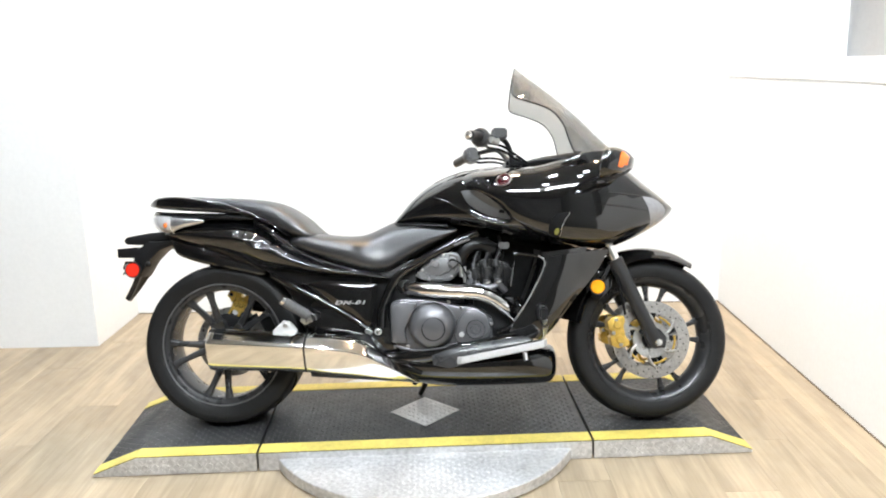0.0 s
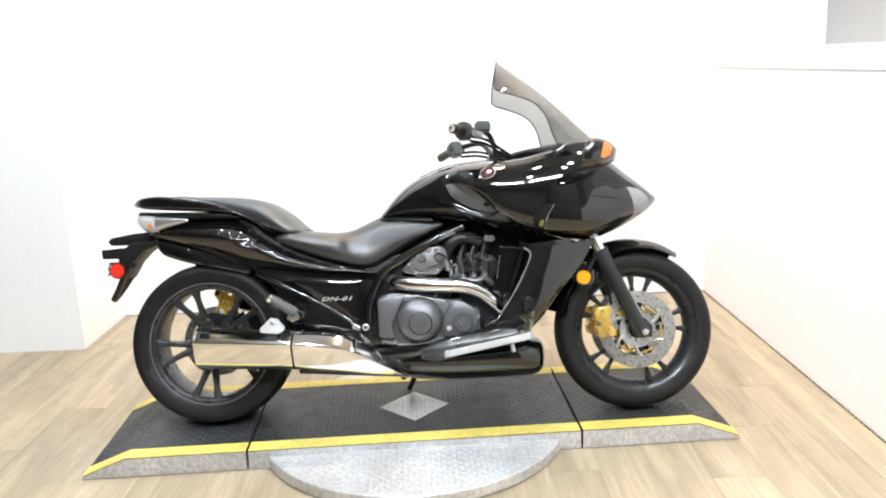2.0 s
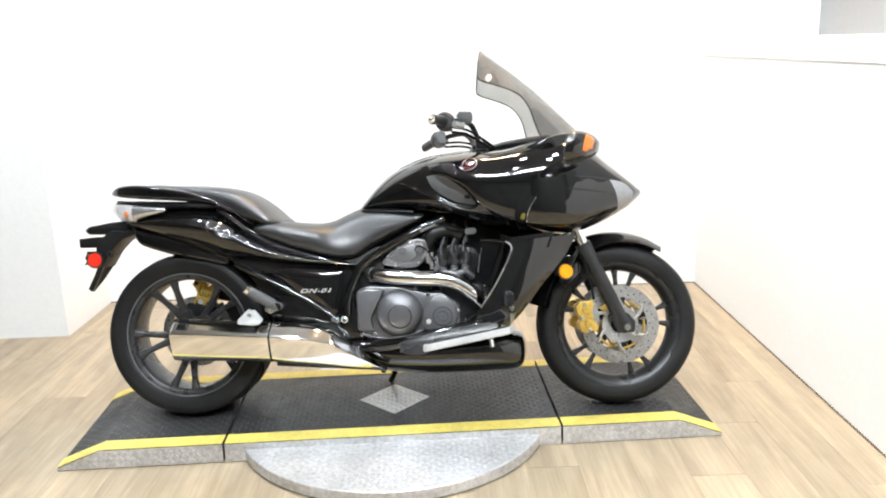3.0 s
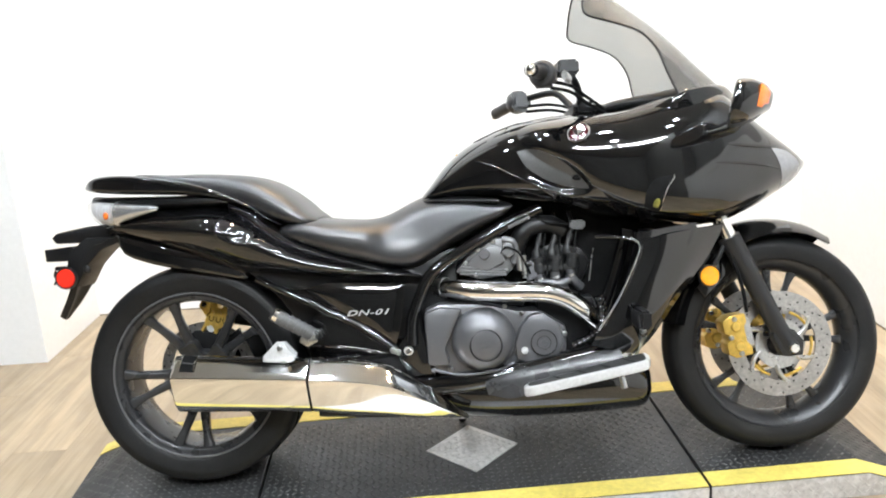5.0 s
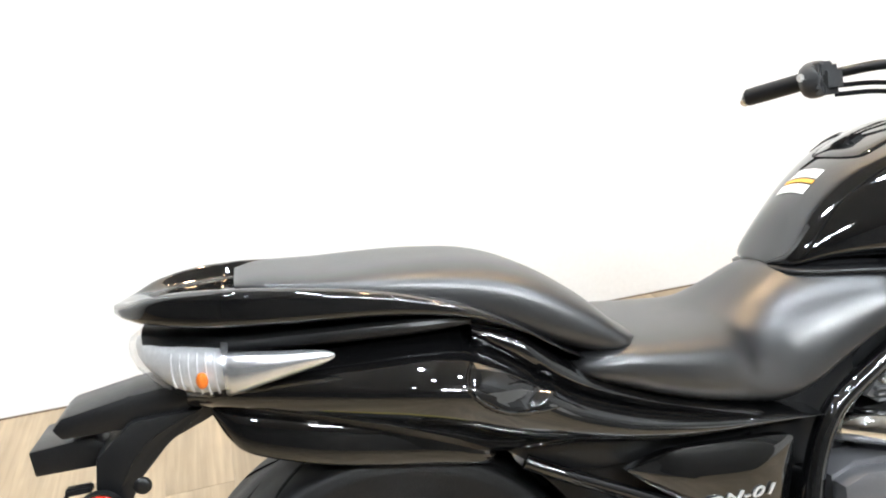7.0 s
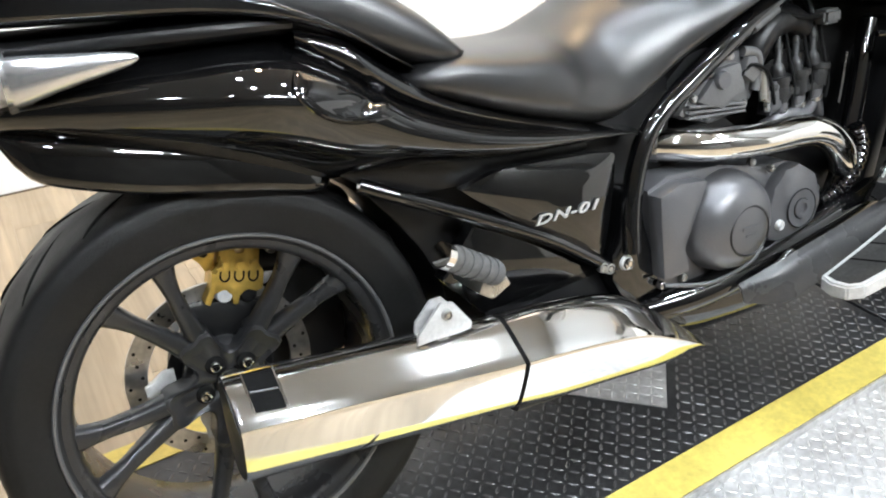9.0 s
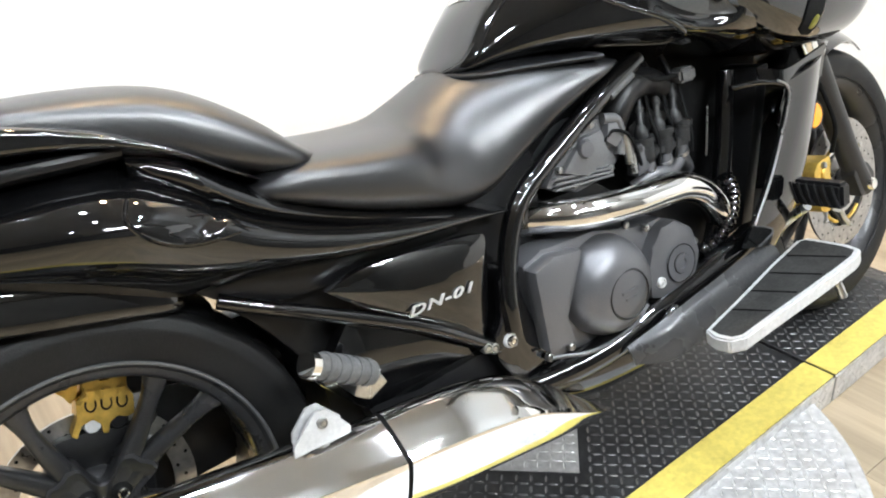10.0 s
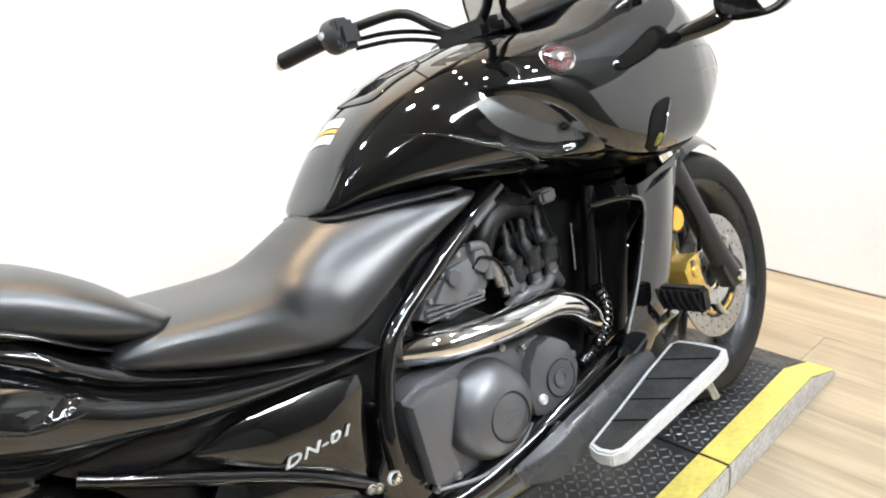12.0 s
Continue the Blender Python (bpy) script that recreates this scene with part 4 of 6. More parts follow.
# mirrors with indicators
def shifted(rows):
    return [(q[0] - 0.012, q[1] + 0.02, q[2] + 0.02, q[3] + 0.018, *q[4:6], q[6] * 1.035) for q in rows]


for s in (-1, 1):
    def angled(x, v, h):
        return (x - s * 0.3 * (v - s * 0.385) + 0.24 * (h - 0.91), v, h)
    stalk = part("mirror_stalk", shell([(1.375, 0.862, 0.872, 0.882, 0.02, 2.2, s * 0.245), (1.40, 0.86, 0.876, 0.892, 0.034, 2.2, s * 0.266), (1.428, 0.868, 0.887, 0.904, 0.03, 2.2, s * 0.31), (1.452, 0.895, 0.912, 0.93, 0.022, 2.2, s * 0.35)], 24, 5), GLOSS, BIKE, "black mirror arm")
    head = part("mirror_housing", shell(shifted([(1.408, 0.862, 0.912, 0.962, 0.085, 3.2, s * 0.385), (1.416, 0.856, 0.91, 0.967, 0.092, 3.0, s * 0.385), (1.446, 0.86, 0.91, 0.965, 0.09, 2.8, s * 0.385), (1.478, 0.876, 0.91, 0.952, 0.075, 2.5, s * 0.382), (1.50, 0.892, 0.908, 0.932, 0.04, 2.3, s * 0.38)]), 36, 5, angled), GLOSS, stalk, "glossy black mirror housing")
    part("mirror_glass", shell(shifted([(1.4065, 0.869, 0.912, 0.955, 0.078, 3.2, s * 0.385), (1.4075, 0.868, 0.912, 0.956, 0.079, 3.2, s * 0.385)]), 36, 1, angled), MIRROR, stalk, "mirror glass", 1)
    part("indicator", shell(shifted([(1.466, 0.888, 0.915, 0.948, 0.018, 2.8, s * 0.447), (1.478, 0.89, 0.913, 0.943, 0.018, 2.6, s * 0.438), (1.492, 0.899, 0.911, 0.931, 0.011, 2.4, s * 0.425)]), 24, 4, angled), ORANGE, stalk, "orange indicator lens")

# handlebar, turned a little to the left
BARS = bmesh.new()
for s in (-1, 1):
    tube([(1.10, s * 0.03, 1.0), (1.09, s * 0.075, 1.03), (1.06, s * 0.12, 1.068), (1.00, s * 0.185, 1.068), (0.955, s * 0.245, 1.06), (0.915, s * 0.34, 1.048)], 0.0098, 14, 6, BARS)
spin = Matrix.Translation((1.25, 0.012, 0.98)) @ Matrix.Rotation(radians(-2.4), 4, "X") @ Matrix.Rotation(radians(5), 4, "Z") @ Matrix.Translation((-1.25, 0, -1.0))
BARS.transform(spin)
bars = part("handlebar", BARS, SATIN, BIKE, "black tubular handlebar")
for s in (-1, 1):
    bm = tube([(0.96, s * 0.232, 1.062), (0.915, s * 0.34, 1.048)], 0.0175, 18, 1)
    bm.transform(spin)
    grip = part("grip", bm, SATIN, bars, "black rubber grip")
    bm = ball(0.912, s * 0.347, 1.047, 0.0165, None, 0.8, 0.9, 1)
    bm.transform(spin)
    part("bar_end", bm, CHROME, grip, "chrome bar end")
    bm = box(0.945, 1.003, -0.026, 0.026, 1.03, 1.085, 0.012)
    box(0.95, 0.965, -0.022, 0.022, 1.03, 1.05, 0.004, bm)
    box(0.945, 0.96, -0.02, 0.005, 1.062, 1.09, 0.004, bm)
    box(0.96, 0.985, -0.012, 0.012, 1.08, 1.092, 0.003, bm)
    bm.transform(Matrix.Translation((0, s * 0.2, 0)))
    bm.transform(spin)
    pod = part("switch_pod", bm, POLY, bars, "dark grey switch pod")
    bm = tube([(0.975, s * 0.198, 1.062, 0.030), (0.970, s * 0.206, 1.062, 0.034), (0.962, s * 0.224, 1.060, 0.034), (0.957, s * 0.234, 1.059, 0.028)], 0.034, 22, 3)
    bm.transform(spin)
    part("pod_collar", bm, POLY, pod)
    bm = box(0.928, 0.942, -0.008, 0.008, 1.06, 1.074, 0.003)
    bm.transform(Matrix.Translation((0, s * 0.215, 0)))
    bm.transform(spin)
    part("switch_button", bm, RIMALLOY, pod, "pale switch button")
    if s < 0:
        bm = box(0.938, 0.947, -0.204, -0.188, 1.066, 1.08, 0.003)
        bm.transform(spin)
        part("stop_switch", bm, RED, pod, "red stop switch")
    bm = box(0.99, 1.045, -0.03, 0.03, 1.062, 1.1, 0.006)
    bm.transform(Matrix.Translation((0.02, s * 0.17, 0)))
    bm.transform(spin)
    if s < 0:
        part("fluid_reservoir", bm, SATIN, bars, "black brake fluid reservoir")
        bm = tube([(1.03, -0.2, 1.05), (1.02, -0.27, 1.035), (0.985, -0.38, 1.025)], 0.007, 10, 5, None, 1.6)
        bm.transform(spin)
        part("brake_lever", bm, STEEL, bars)
    else:
        bm.free()
    for k, (dz, dx) in enumerate(((0.0, 0.0), (-0.016, 0.012))):
        bm = tube([(0.99, s * 0.195, 1.045 + dz), (1.05, s * 0.15, 1.04 + dz), (1.10, s * 0.10, 1.02 + dz), (1.16 + dx, s * 0.07, 0.985 + dz)], 0.0048, 8)
        bm.transform(spin)
        part("cable", bm, SEAM_SHADE, bars)

# ignition key and its ring
bm = lathe([(0.0095, -0.0015), (0.0105, 0.0), (0.0095, 0.0015), (0.0085, 0.0), (0.0095, -0.0015)], 1.128, 0.967, -0.005, 28)
key = part("key_ring", bm, CHROME, BIKE, "steel key ring at the ignition")
part("key", box(1.135, 1.16, -0.009, -0.004, 0.955, 0.966, 0.002), SEAM_SHADE, key)

bm = box(1.075, 1.14, -0.07, 0.07, 0.97, 1.012, 0.012)
bm.transform(spin)
part("top_clamp", bm, SATIN, bars, "black handlebar clamp")
part("steering_stem", tube([(1.11, 0, 0.99), (1.13, 0, 0.93)], 0.03, 16, 1), SATIN, bars)

# seats
seat = part("rider_seat", shell([(0.258, 0.680, 0.694, 0.708, 0.12, 2.3), (0.29, 0.665, 0.685, 0.718, 0.168, 2.4), (0.34, 0.645, 0.680, 0.721, 0.184, 3.3), (0.42, 0.612, 0.66, 0.712, 0.186, 3.3), (0.50, 0.584, 0.642, 0.707, 0.18, 3.0), (0.55, 0.567, 0.612, 0.715, 0.164, 2.3), (0.60, 0.556, 0.60, 0.737, 0.152, 2.1),
                                 (0.645, 0.560, 0.608, 0.757, 0.15, 2.0), (0.69, 0.588, 0.632, 0.768, 0.152, 2.0), (0.75, 0.625, 0.668, 0.772, 0.158, 2.1), (0.82, 0.664, 0.698, 0.762, 0.166, 2.2), (0.87, 0.694, 0.715, 0.742, 0.17, 2.3), (0.895, 0.713, 0.722, 0.732, 0.162, 2.3)], 56, 6), LEATHER, BIKE, "black vinyl rider seat")
part("pillion_seat", shell([(-0.145, 0.845, 0.856, 0.864, 0.085, 3.2), (-0.11, 0.83, 0.852, 0.868, 0.115, 3.4), (-0.03, 0.81, 0.842, 0.862, 0.132, 3.4), (0.05, 0.79, 0.826, 0.859, 0.144, 3.6), (0.12, 0.768, 0.81, 0.854, 0.15, 3.5), (0.19, 0.742, 0.788, 0.844, 0.157, 3.3), (0.25, 0.715, 0.758, 0.822, 0.165, 3.0), (0.31, 0.695, 0.728, 0.781, 0.17, 2.7), (0.346, 0.691, 0.715, 0.746, 0.165, 2.4), (0.372, 0.697, 0.709, 0.724, 0.135, 2.4)], 48, 6), LEATHER, BIKE, "black vinyl pillion seat")
part("seat_base", shell([(0.14, 0.72, 0.765, 0.79, 0.15), (0.20, 0.68, 0.73, 0.775, 0.166), (0.25, 0.65, 0.69, 0.732, 0.17), (0.31, 0.625, 0.655, 0.688, 0.17), (0.40, 0.59, 0.62, 0.64, 0.168), (0.55, 0.55, 0.57, 0.588, 0.16)], 32, 5), GLOSS, BIKE, "glossy black seat base")

# tail
TAIL_LINES = [(-0.225, 0.70, 0.722, 0.735, 0.07, 2.4), (-0.18, 0.695, 0.728, 0.75, 0.112, 2.4), (-0.09, 0.662, 0.722, 0.772, 0.152, 2.2), (0.0, 0.624, 0.712, 0.784, 0.182, 1.9), (0.06, 0.600, 0.707, 0.788, 0.203, 1.8), (0.105, 0.582, 0.70, 0.783, 0.211, 1.8), (0.15, 0.564, 0.69, 0.766, 0.209, 1.9), (0.205, 0.562, 0.665, 0.735, 0.2, 2.2), (0.26, 0.562, 0.632, 0.690, 0.193, 2.2),
              (0.34, 0.555, 0.602, 0.650, 0.188, 2.2), (0.44, 0.546, 0.58, 0.616, 0.18, 2.1), (0.55, 0.543, 0.565, 0.586, 0.17, 2), (0.645, 0.545, 0.552, 0.56, 0.158, 2)]
tail = part("tail_body", shell(TAIL_LINES, 110, 12, lambda x, v, h: hollow(x, v, h, 0.176, 0.706, -12, 0.066, 0.038, 0.022)), GLOSS, BIKE, "glossy black tail fairing")
for s in (-1, 1):
    tail_at = outer_side([tail], s)
    part("scoop_edge", tube([(x, s * (tail_at(x, h) + 0.0008), h, r) for x, h, r in ((0.235, 0.658, 0.001), (0.20, 0.660, 0.0025), (0.16, 0.668, 0.003), (0.128, 0.688, 0.003), (0.113, 0.713, 0.003), (0.13, 0.736, 0.002), (0.155, 0.745, 0.001))], 0.003, 8), GLOSS, tail)
part("under_tail", shell([(-0.196, 0.690, 0.70, 0.712, 0.08, 4), (-0.18, 0.658, 0.678, 0.712, 0.096, 4), (-0.155, 0.637, 0.656, 0.712, 0.108, 4), (-0.08, 0.613, 0.632, 0.70, 0.124, 4), (0.0, 0.595, 0.612, 0.68, 0.127, 4), (0.09, 0.574, 0.592, 0.65, 0.12, 4), (0.14, 0.561, 0.579, 0.62, 0.114, 4), (0.162, 0.559, 0.577, 0.60, 0.107, 4), (0.173, 0.568, 0.578, 0.59, 0.095, 4)], 36, 5), GLOSS, tail, "glossy black lower tail skirt")
COWL_LINES = [(-0.303, 0.834, 0.840, 0.846, 0.012, 2.4), (-0.285, 0.828, 0.840, 0.852, 0.052, 2.8), (-0.24, 0.822, 0.842, 0.866, 0.106, 5.0), (-0.16, 0.814, 0.838, 0.869, 0.145, 6.0), (-0.07, 0.808, 0.83, 0.859, 0.16, 6.0), (0.03, 0.80, 0.818, 0.841, 0.168, 5.0), (0.11, 0.786, 0.80, 0.816, 0.168, 4.0), (0.165, 0.768, 0.779, 0.792, 0.166, 3.0), (0.205, 0.748, 0.758, 0.77, 0.168, 2.6), (0.245, 0.722, 0.73, 0.74, 0.17, 2.4), (0.285, 0.70, 0.705, 0.712, 0.164, 2.2)]


def dished(x, v, h):
    """Lowers the cowl's top between its two raised side rims."""
    mid, hi, w = (float(np.interp(x, [q[0] for q in COWL_LINES], [q[i] for q in COWL_LINES])) for i in (2, 3, 4))
    k = max(0.0, min(1.0, (w - 0.012 - abs(v)) / 0.02)) * max(0.0, min(1.0, (x + 0.295) / 0.05))
    return (x, v, h - 0.8 * k * k * (3 - 2 * k) * max(0.0, h - mid))


cowl = part("tail_cowl", shell(COWL_LINES, 96, 6, dished), GLOSS, BIKE, "glossy black tail cowl with grab edges")
part("light_bridge", shell([(-0.27, 0.79, 0.80, 0.815, 0.05, 3), (-0.2, 0.775, 0.79, 0.81, 0.105, 3), (0.05, 0.765, 0.785, 0.80, 0.155, 3), (0.14, 0.765, 0.78, 0.79, 0.15, 3)], 32, 4), SATIN, cowl)
light = part("tail_light", shell([(-0.290, 0.774, 0.785, 0.80, 0.03, 2.4), (-0.272, 0.755, 0.778, 0.808, 0.078, 2.6), (-0.235, 0.728, 0.77, 0.812, 0.120, 2.8), (-0.195, 0.718, 0.766, 0.808, 0.142, 2.8), (-0.170, 0.722, 0.766, 0.80, 0.151, 2.8)], 48, 5), LENS, BIKE, "clear tail light and indicator lens")
part("tail_reflector", shell([(-0.282, 0.774, 0.785, 0.798, 0.024, 3), (-0.266, 0.759, 0.778, 0.802, 0.066, 3), (-0.233, 0.734, 0.77, 0.806, 0.106, 3), (-0.195, 0.725, 0.766, 0.802, 0.128, 3), (-0.172, 0.728, 0.766, 0.796, 0.138, 3)], 28, 4), LAMPCUP, light, "pale silvery lamp reflector")
part("lens_rim", shell([(-0.1715, 0.717, 0.766, 0.803, 0.1525, 2.8), (-0.163, 0.719, 0.766, 0.802, 0.1545, 2.8)], 48, 1), SILVER, light, "bright lens edge")
for s in (-1, 1):
    part("indicator_bulb", ball(-0.198, s * 0.133, 0.758, 0.0075, None, 1, 0.8, 1.4), ORANGE, light, "orange indicator bulb")
    part("light_spear", shell([(-0.166, 0.736, 0.762, 0.788, 0.018, 2.4, s * 0.137), (-0.155, 0.737, 0.763, 0.788, 0.019, 2.4, s * 0.141), (-0.13, 0.744, 0.766, 0.786, 0.018, 2.4, s * 0.149), (-0.10, 0.751, 0.768, 0.783, 0.016, 2.3, s * 0.156), (-0.068, 0.758, 0.770, 0.780, 0.012, 2.2, s * 0.163), (-0.048, 0.763, 0.770, 0.777, 0.007, 2.2, s * 0.168), (-0.039, 0.768, 0.770, 0.773, 0.002, 2.2, s * 0.171)], 24, 5), SILVER, light, "silver lens tip")
for k in range(8):
    x = -0.255 + 0.0105 * k
    w, lo = (float(np.interp(x, (-0.282, -0.266, -0.233, -0.195, -0.172), q)) for q in ((0.024, 0.066, 0.106, 0.128, 0.138), (0.774, 0.759, 0.734, 0.725, 0.728)))
    part("lamp_flute", tube([(x + 0.002, -w * 0.965, lo + 0.012), (x, -w * 0.995, lo + 0.022), (x, -w, 0.775), (x + 0.002, -w * 0.96, 0.79)], 0.0016, 6, 4), LAMPCUP, light, "fine flute inside the lamp")

# number plate holder and rear mudflap
FC = 0.008
flap = part("rear_mudflap", sheet([[(-0.20, FC - 0.06, 0.705), (-0.20, FC, 0.72), (-0.20, FC + 0.06, 0.705)], [(-0.285, FC - 0.062, 0.668), (-0.285, FC, 0.682), (-0.285, FC + 0.062, 0.668)], [(-0.335, FC - 0.058, 0.60), (-0.345, FC, 0.606), (-0.335, FC + 0.058, 0.60)], [(-0.375, FC - 0.036, 0.53), (-0.382, FC, 0.532), (-0.375, FC + 0.036, 0.53)], [(-0.412, FC - 0.012, 0.478), (-0.414, FC, 0.476), (-0.412, FC + 0.012, 0.478)]], 0.018), SATIN, BIKE, "matt black rear mudflap")
part("flap_side", prism([(-0.20, 0.70), (-0.30, 0.70), (-0.35, 0.66), (-0.36, 0.60), (-0.335, 0.56), (-0.30, 0.62), (-0.26, 0.66)], FC - 0.06, FC + 0.06, 0.006), SATIN, flap)
part("plate_light_hood", prism([(-0.40, 0.704), (-0.385, 0.718), (-0.30, 0.732), (-0.22, 0.738), (-0.22, 0.70), (-0.30, 0.686), (-0.388, 0.688)], FC - 0.05, FC + 0.06, 0.008), SATIN, flap)
part("plate_bracket", prism([(-0.435, 0.637), (-0.438, 0.672), (-0.36, 0.678), (-0.335, 0.66), (-0.34, 0.636)], FC - 0.02, FC + 0.10, 0.004), SATIN, flap)
part("clip", box(-0.395, -0.362, -0.045, -0.03, 0.614, 0.624, 0.002), SATIN, flap)
part("clip_hook", tube([(-0.392, -0.035, 0.619), (-0.402, -0.035, 0.60), (-0.396, -0.035, 0.588), (-0.404, -0.035, 0.572)], 0.003, 8), SATIN, flap)
part("flap_bolt", ball(-0.30, FC - 0.058, 0.612, 0.012, None, 1, 0.5, 1), SATIN, flap)
reflector(-0.353, -0.066, 0.591, 0.027, RED, "rear_reflector", BIKE, "round red reflector")
part("reflector_foot", box(-0.362, -0.344, -0.062, -0.03, 0.58, 0.602, 0.002), SATIN, flap)

# side panel with its lettering, frame and side plates
for s in (-1, 1):
    panel = part("side_panel", pillow([(0.335, 0.532), (0.40, 0.545), (0.50, 0.54), (0.585, 0.532), (0.598, 0.515), (0.588, 0.45), (0.572, 0.385), (0.555, 0.375), (0.50, 0.412), (0.42, 0.465), (0.36, 0.51)], s * 0.152, s * 0.011, s * 0.138), GLOSS, BIKE, "glossy black side panel")
    if s < 0:
        cu = bpy.data.curves.new("lettering", "FONT")
        cu.body, cu.size, cu.extrude, cu.shear, cu.space_character, cu.offset = "DN-01", 0.05, 0.0014, 0.35, 1.12, 0.0006
        tmp = bpy.data.objects.new("lettering", cu)
        me = bpy.data.meshes.new_from_object(tmp)
        bpy.data.objects.remove(tmp)
        xs = [q.co.x for q in me.vertices]
        me.transform(Matrix.Translation((0.440, -0.1645, 0.456)) @ Matrix.Rotation(radians(0), 4, "Y") @ Matrix.Rotation(radians(90), 4, "X") @ Matrix.Diagonal((0.114 / (max(xs) - min(xs)), 0.40, 1, 1)))
        me.materials.append(LETTER)
        ob = new("lettering", me)
        ob.parent = panel
        ob["label"] = "silver raised lettering"
    part("frame_tube", tube([(0.612, s * 0.165, 0.37), (0.616, s * 0.162, 0.43), (0.636, s * 0.153, 0.49), (0.660, s * 0.15, 0.538), (0.692, s * 0.148, 0.57), (0.76, s * 0.146, 0.611), (0.857, s * 0.142, 0.664), (0.97, s * 0.13, 0.712)], 0.0165, 18, 6), GLOSS, BIKE, "glossy black frame tube")
    part("frame_strut", tube([(0.20, s * 0.125, 0.565), (0.25, s * 0.138, 0.54), (0.34, s * 0.145, 0.495), (0.47, s * 0.15, 0.425), (0.585, s * 0.155, 0.345)], 0.011, 16, 6), GLOSS, BIKE, "glossy black diagonal frame strut")
    plate = part("pivot_plate", prism([(0.575, 0.33), (0.576, 0.372), (0.592, 0.392), (0.60, 0.45), (0.612, 0.47), (0.634, 0.47), (0.642, 0.41), (0.66, 0.345), (0.672, 0.29), (0.60, 0.28)], s * 0.12, s * 0.165, 0.008), GLOSS, BIKE, "black pivot plate")
    if s < 0:
        part("pivot_bolt", bolt(0.601, -0.169, 0.355, 0.009, 0.007), CHROME, plate, "chrome pivot bolt")
        part("pivot_collar", lathe([(0.008, -0.003), (0.011, -0.003), (0.0125, 0.0), (0.0125, 0.02)], 0.601, 0.355, -0.166, 24), RIMALLOY, plate)
        for bx, bh in ((0.572, 0.352), (0.56, 0.357)):
            part("small_bolt", bolt(bx, -0.158, bh, 0.009, 0.008), STEEL, plate)
part("peg_plate", prism([(0.30, 0.40), (0.36, 0.47), (0.42, 0.445), (0.56, 0.355), (0.58, 0.33), (0.45, 0.32), (0.36, 0.33)], -0.13, -0.10, 0.006), GLOSS, BIKE, "black pillion peg plate")
# Black filler added to keep the gap under the tail dark.
part("tail_frame", prism([(0.155, 0.60), (0.30, 0.605), (0.56, 0.57), (0.575, 0.535), (0.46, 0.525), (0.30, 0.53), (0.235, 0.545), (0.20, 0.565)], -0.125, 0.125, 0.008), SATIN, BIKE, "black filler between tail and side panel")
part("shock_guard", prism([(0.325, 0.303), (0.318, 0.38), (0.292, 0.44), (0.257, 0.493), (0.222, 0.535), (0.56, 0.54), (0.56, 0.28), (0.36, 0.26)], -0.09, 0.09, 0.008), SATIN, BIKE)
peg = part("pillion_peg", tube([(0.352, -0.195, 0.418), (0.332, -0.201, 0.431), (0.271, -0.220, 0.471), (0.264, -0.222, 0.476)], 0.0175, 18, 2), GREYRUB, BIKE, "grey ribbed pillion peg")
for k in range(5):
    t = 0.12 + 0.17 * k
    c = Vector((0.352, -0.195, 0.418)).lerp(Vector((0.267, -0.221, 0.474)), t)
    d = Vector((-0.085, -0.026, 0.056)).normalized()
    part("peg_rib", tube([c - d * 0.004, c + d * 0.004], 0.0195, 18, 1), GREYRUB, peg)
part("peg_cap", tube([(0.269, -0.2205, 0.4725), (0.259, -0.2235, 0.479)], 0.018, 18, 1), CHROME, peg)
part("peg_bracket", prism([(0.318, 0.40), (0.33, 0.425), (0.36, 0.42), (0.37, 0.40), (0.34, 0.385)], -0.205, -0.10, 0.004), STEEL, peg)

part("frame_web", prism([(0.55, 0.575), (0.66, 0.60), (0.74, 0.62), (0.74, 0.45), (0.66, 0.36), (0.56, 0.38)], -0.115, 0.115, 0.01), SATIN, BIKE, "black inner frame cover")
part("front_sump", prism([(0.95, 0.47), (1.10, 0.47), (1.13, 0.36), (1.08, 0.28), (0.95, 0.28)], -0.13, 0.13, 0.01), SATIN, BIKE, "black front engine mount")
part("lower_frame", prism([(0.40, 0.21), (0.36, 0.34), (0.62, 0.36), (0.68, 0.25), (0.66, 0.19)], -0.13, 0.13, 0.01), SATIN, BIKE, "black lower frame")

# exhaust
RING = [(-0.112, 0.345), (-0.126, 0.364), (-0.148, 0.371), (-0.166, 0.364), (-0.19, 0.344), (-0.209, 0.327), (-0.212, 0.318), (-0.200, 0.283), (-0.183, 0.243), (-0.168, 0.226), (-0.145, 0.216), (-0.12, 0.22), (-0.108, 0.25), (-0.106, 0.30)]


def can(stations, sub=4):
    """The silencer's section, moved and scaled along x. Stations: x, shift v, shift h, scale v, scale h."""
    loop = spline(RING + [RING[0]], 4)[:-1]
    rings = []
    for x, dv, dh, kv, kh in spline(stations, sub):
        rings.append([(x, -0.16 + (v + 0.16) * kv + dv, 0.285 + (h - 0.285) * kh + dh) for v, h in loop])
    return skin(rings)


muffler = part("muffler", can([(-0.024, 0, 0, 0.97, 0.97), (-0.018, 0, 0, 1, 1), (0.1, -0.018, -0.002, 1.02, 0.98), (0.22, -0.036, -0.005, 1.04, 0.95), (0.342, -0.054, -0.008, 1.06, 0.93)]), CHROME, BIKE, "polished chrome silencer", 30)
part("muffler_end", can([(-0.030, 0, 0, 0.9, 0.9), (-0.023, 0, 0, 0.93, 0.93)], 1), SATIN, muffler, "dark end cap")
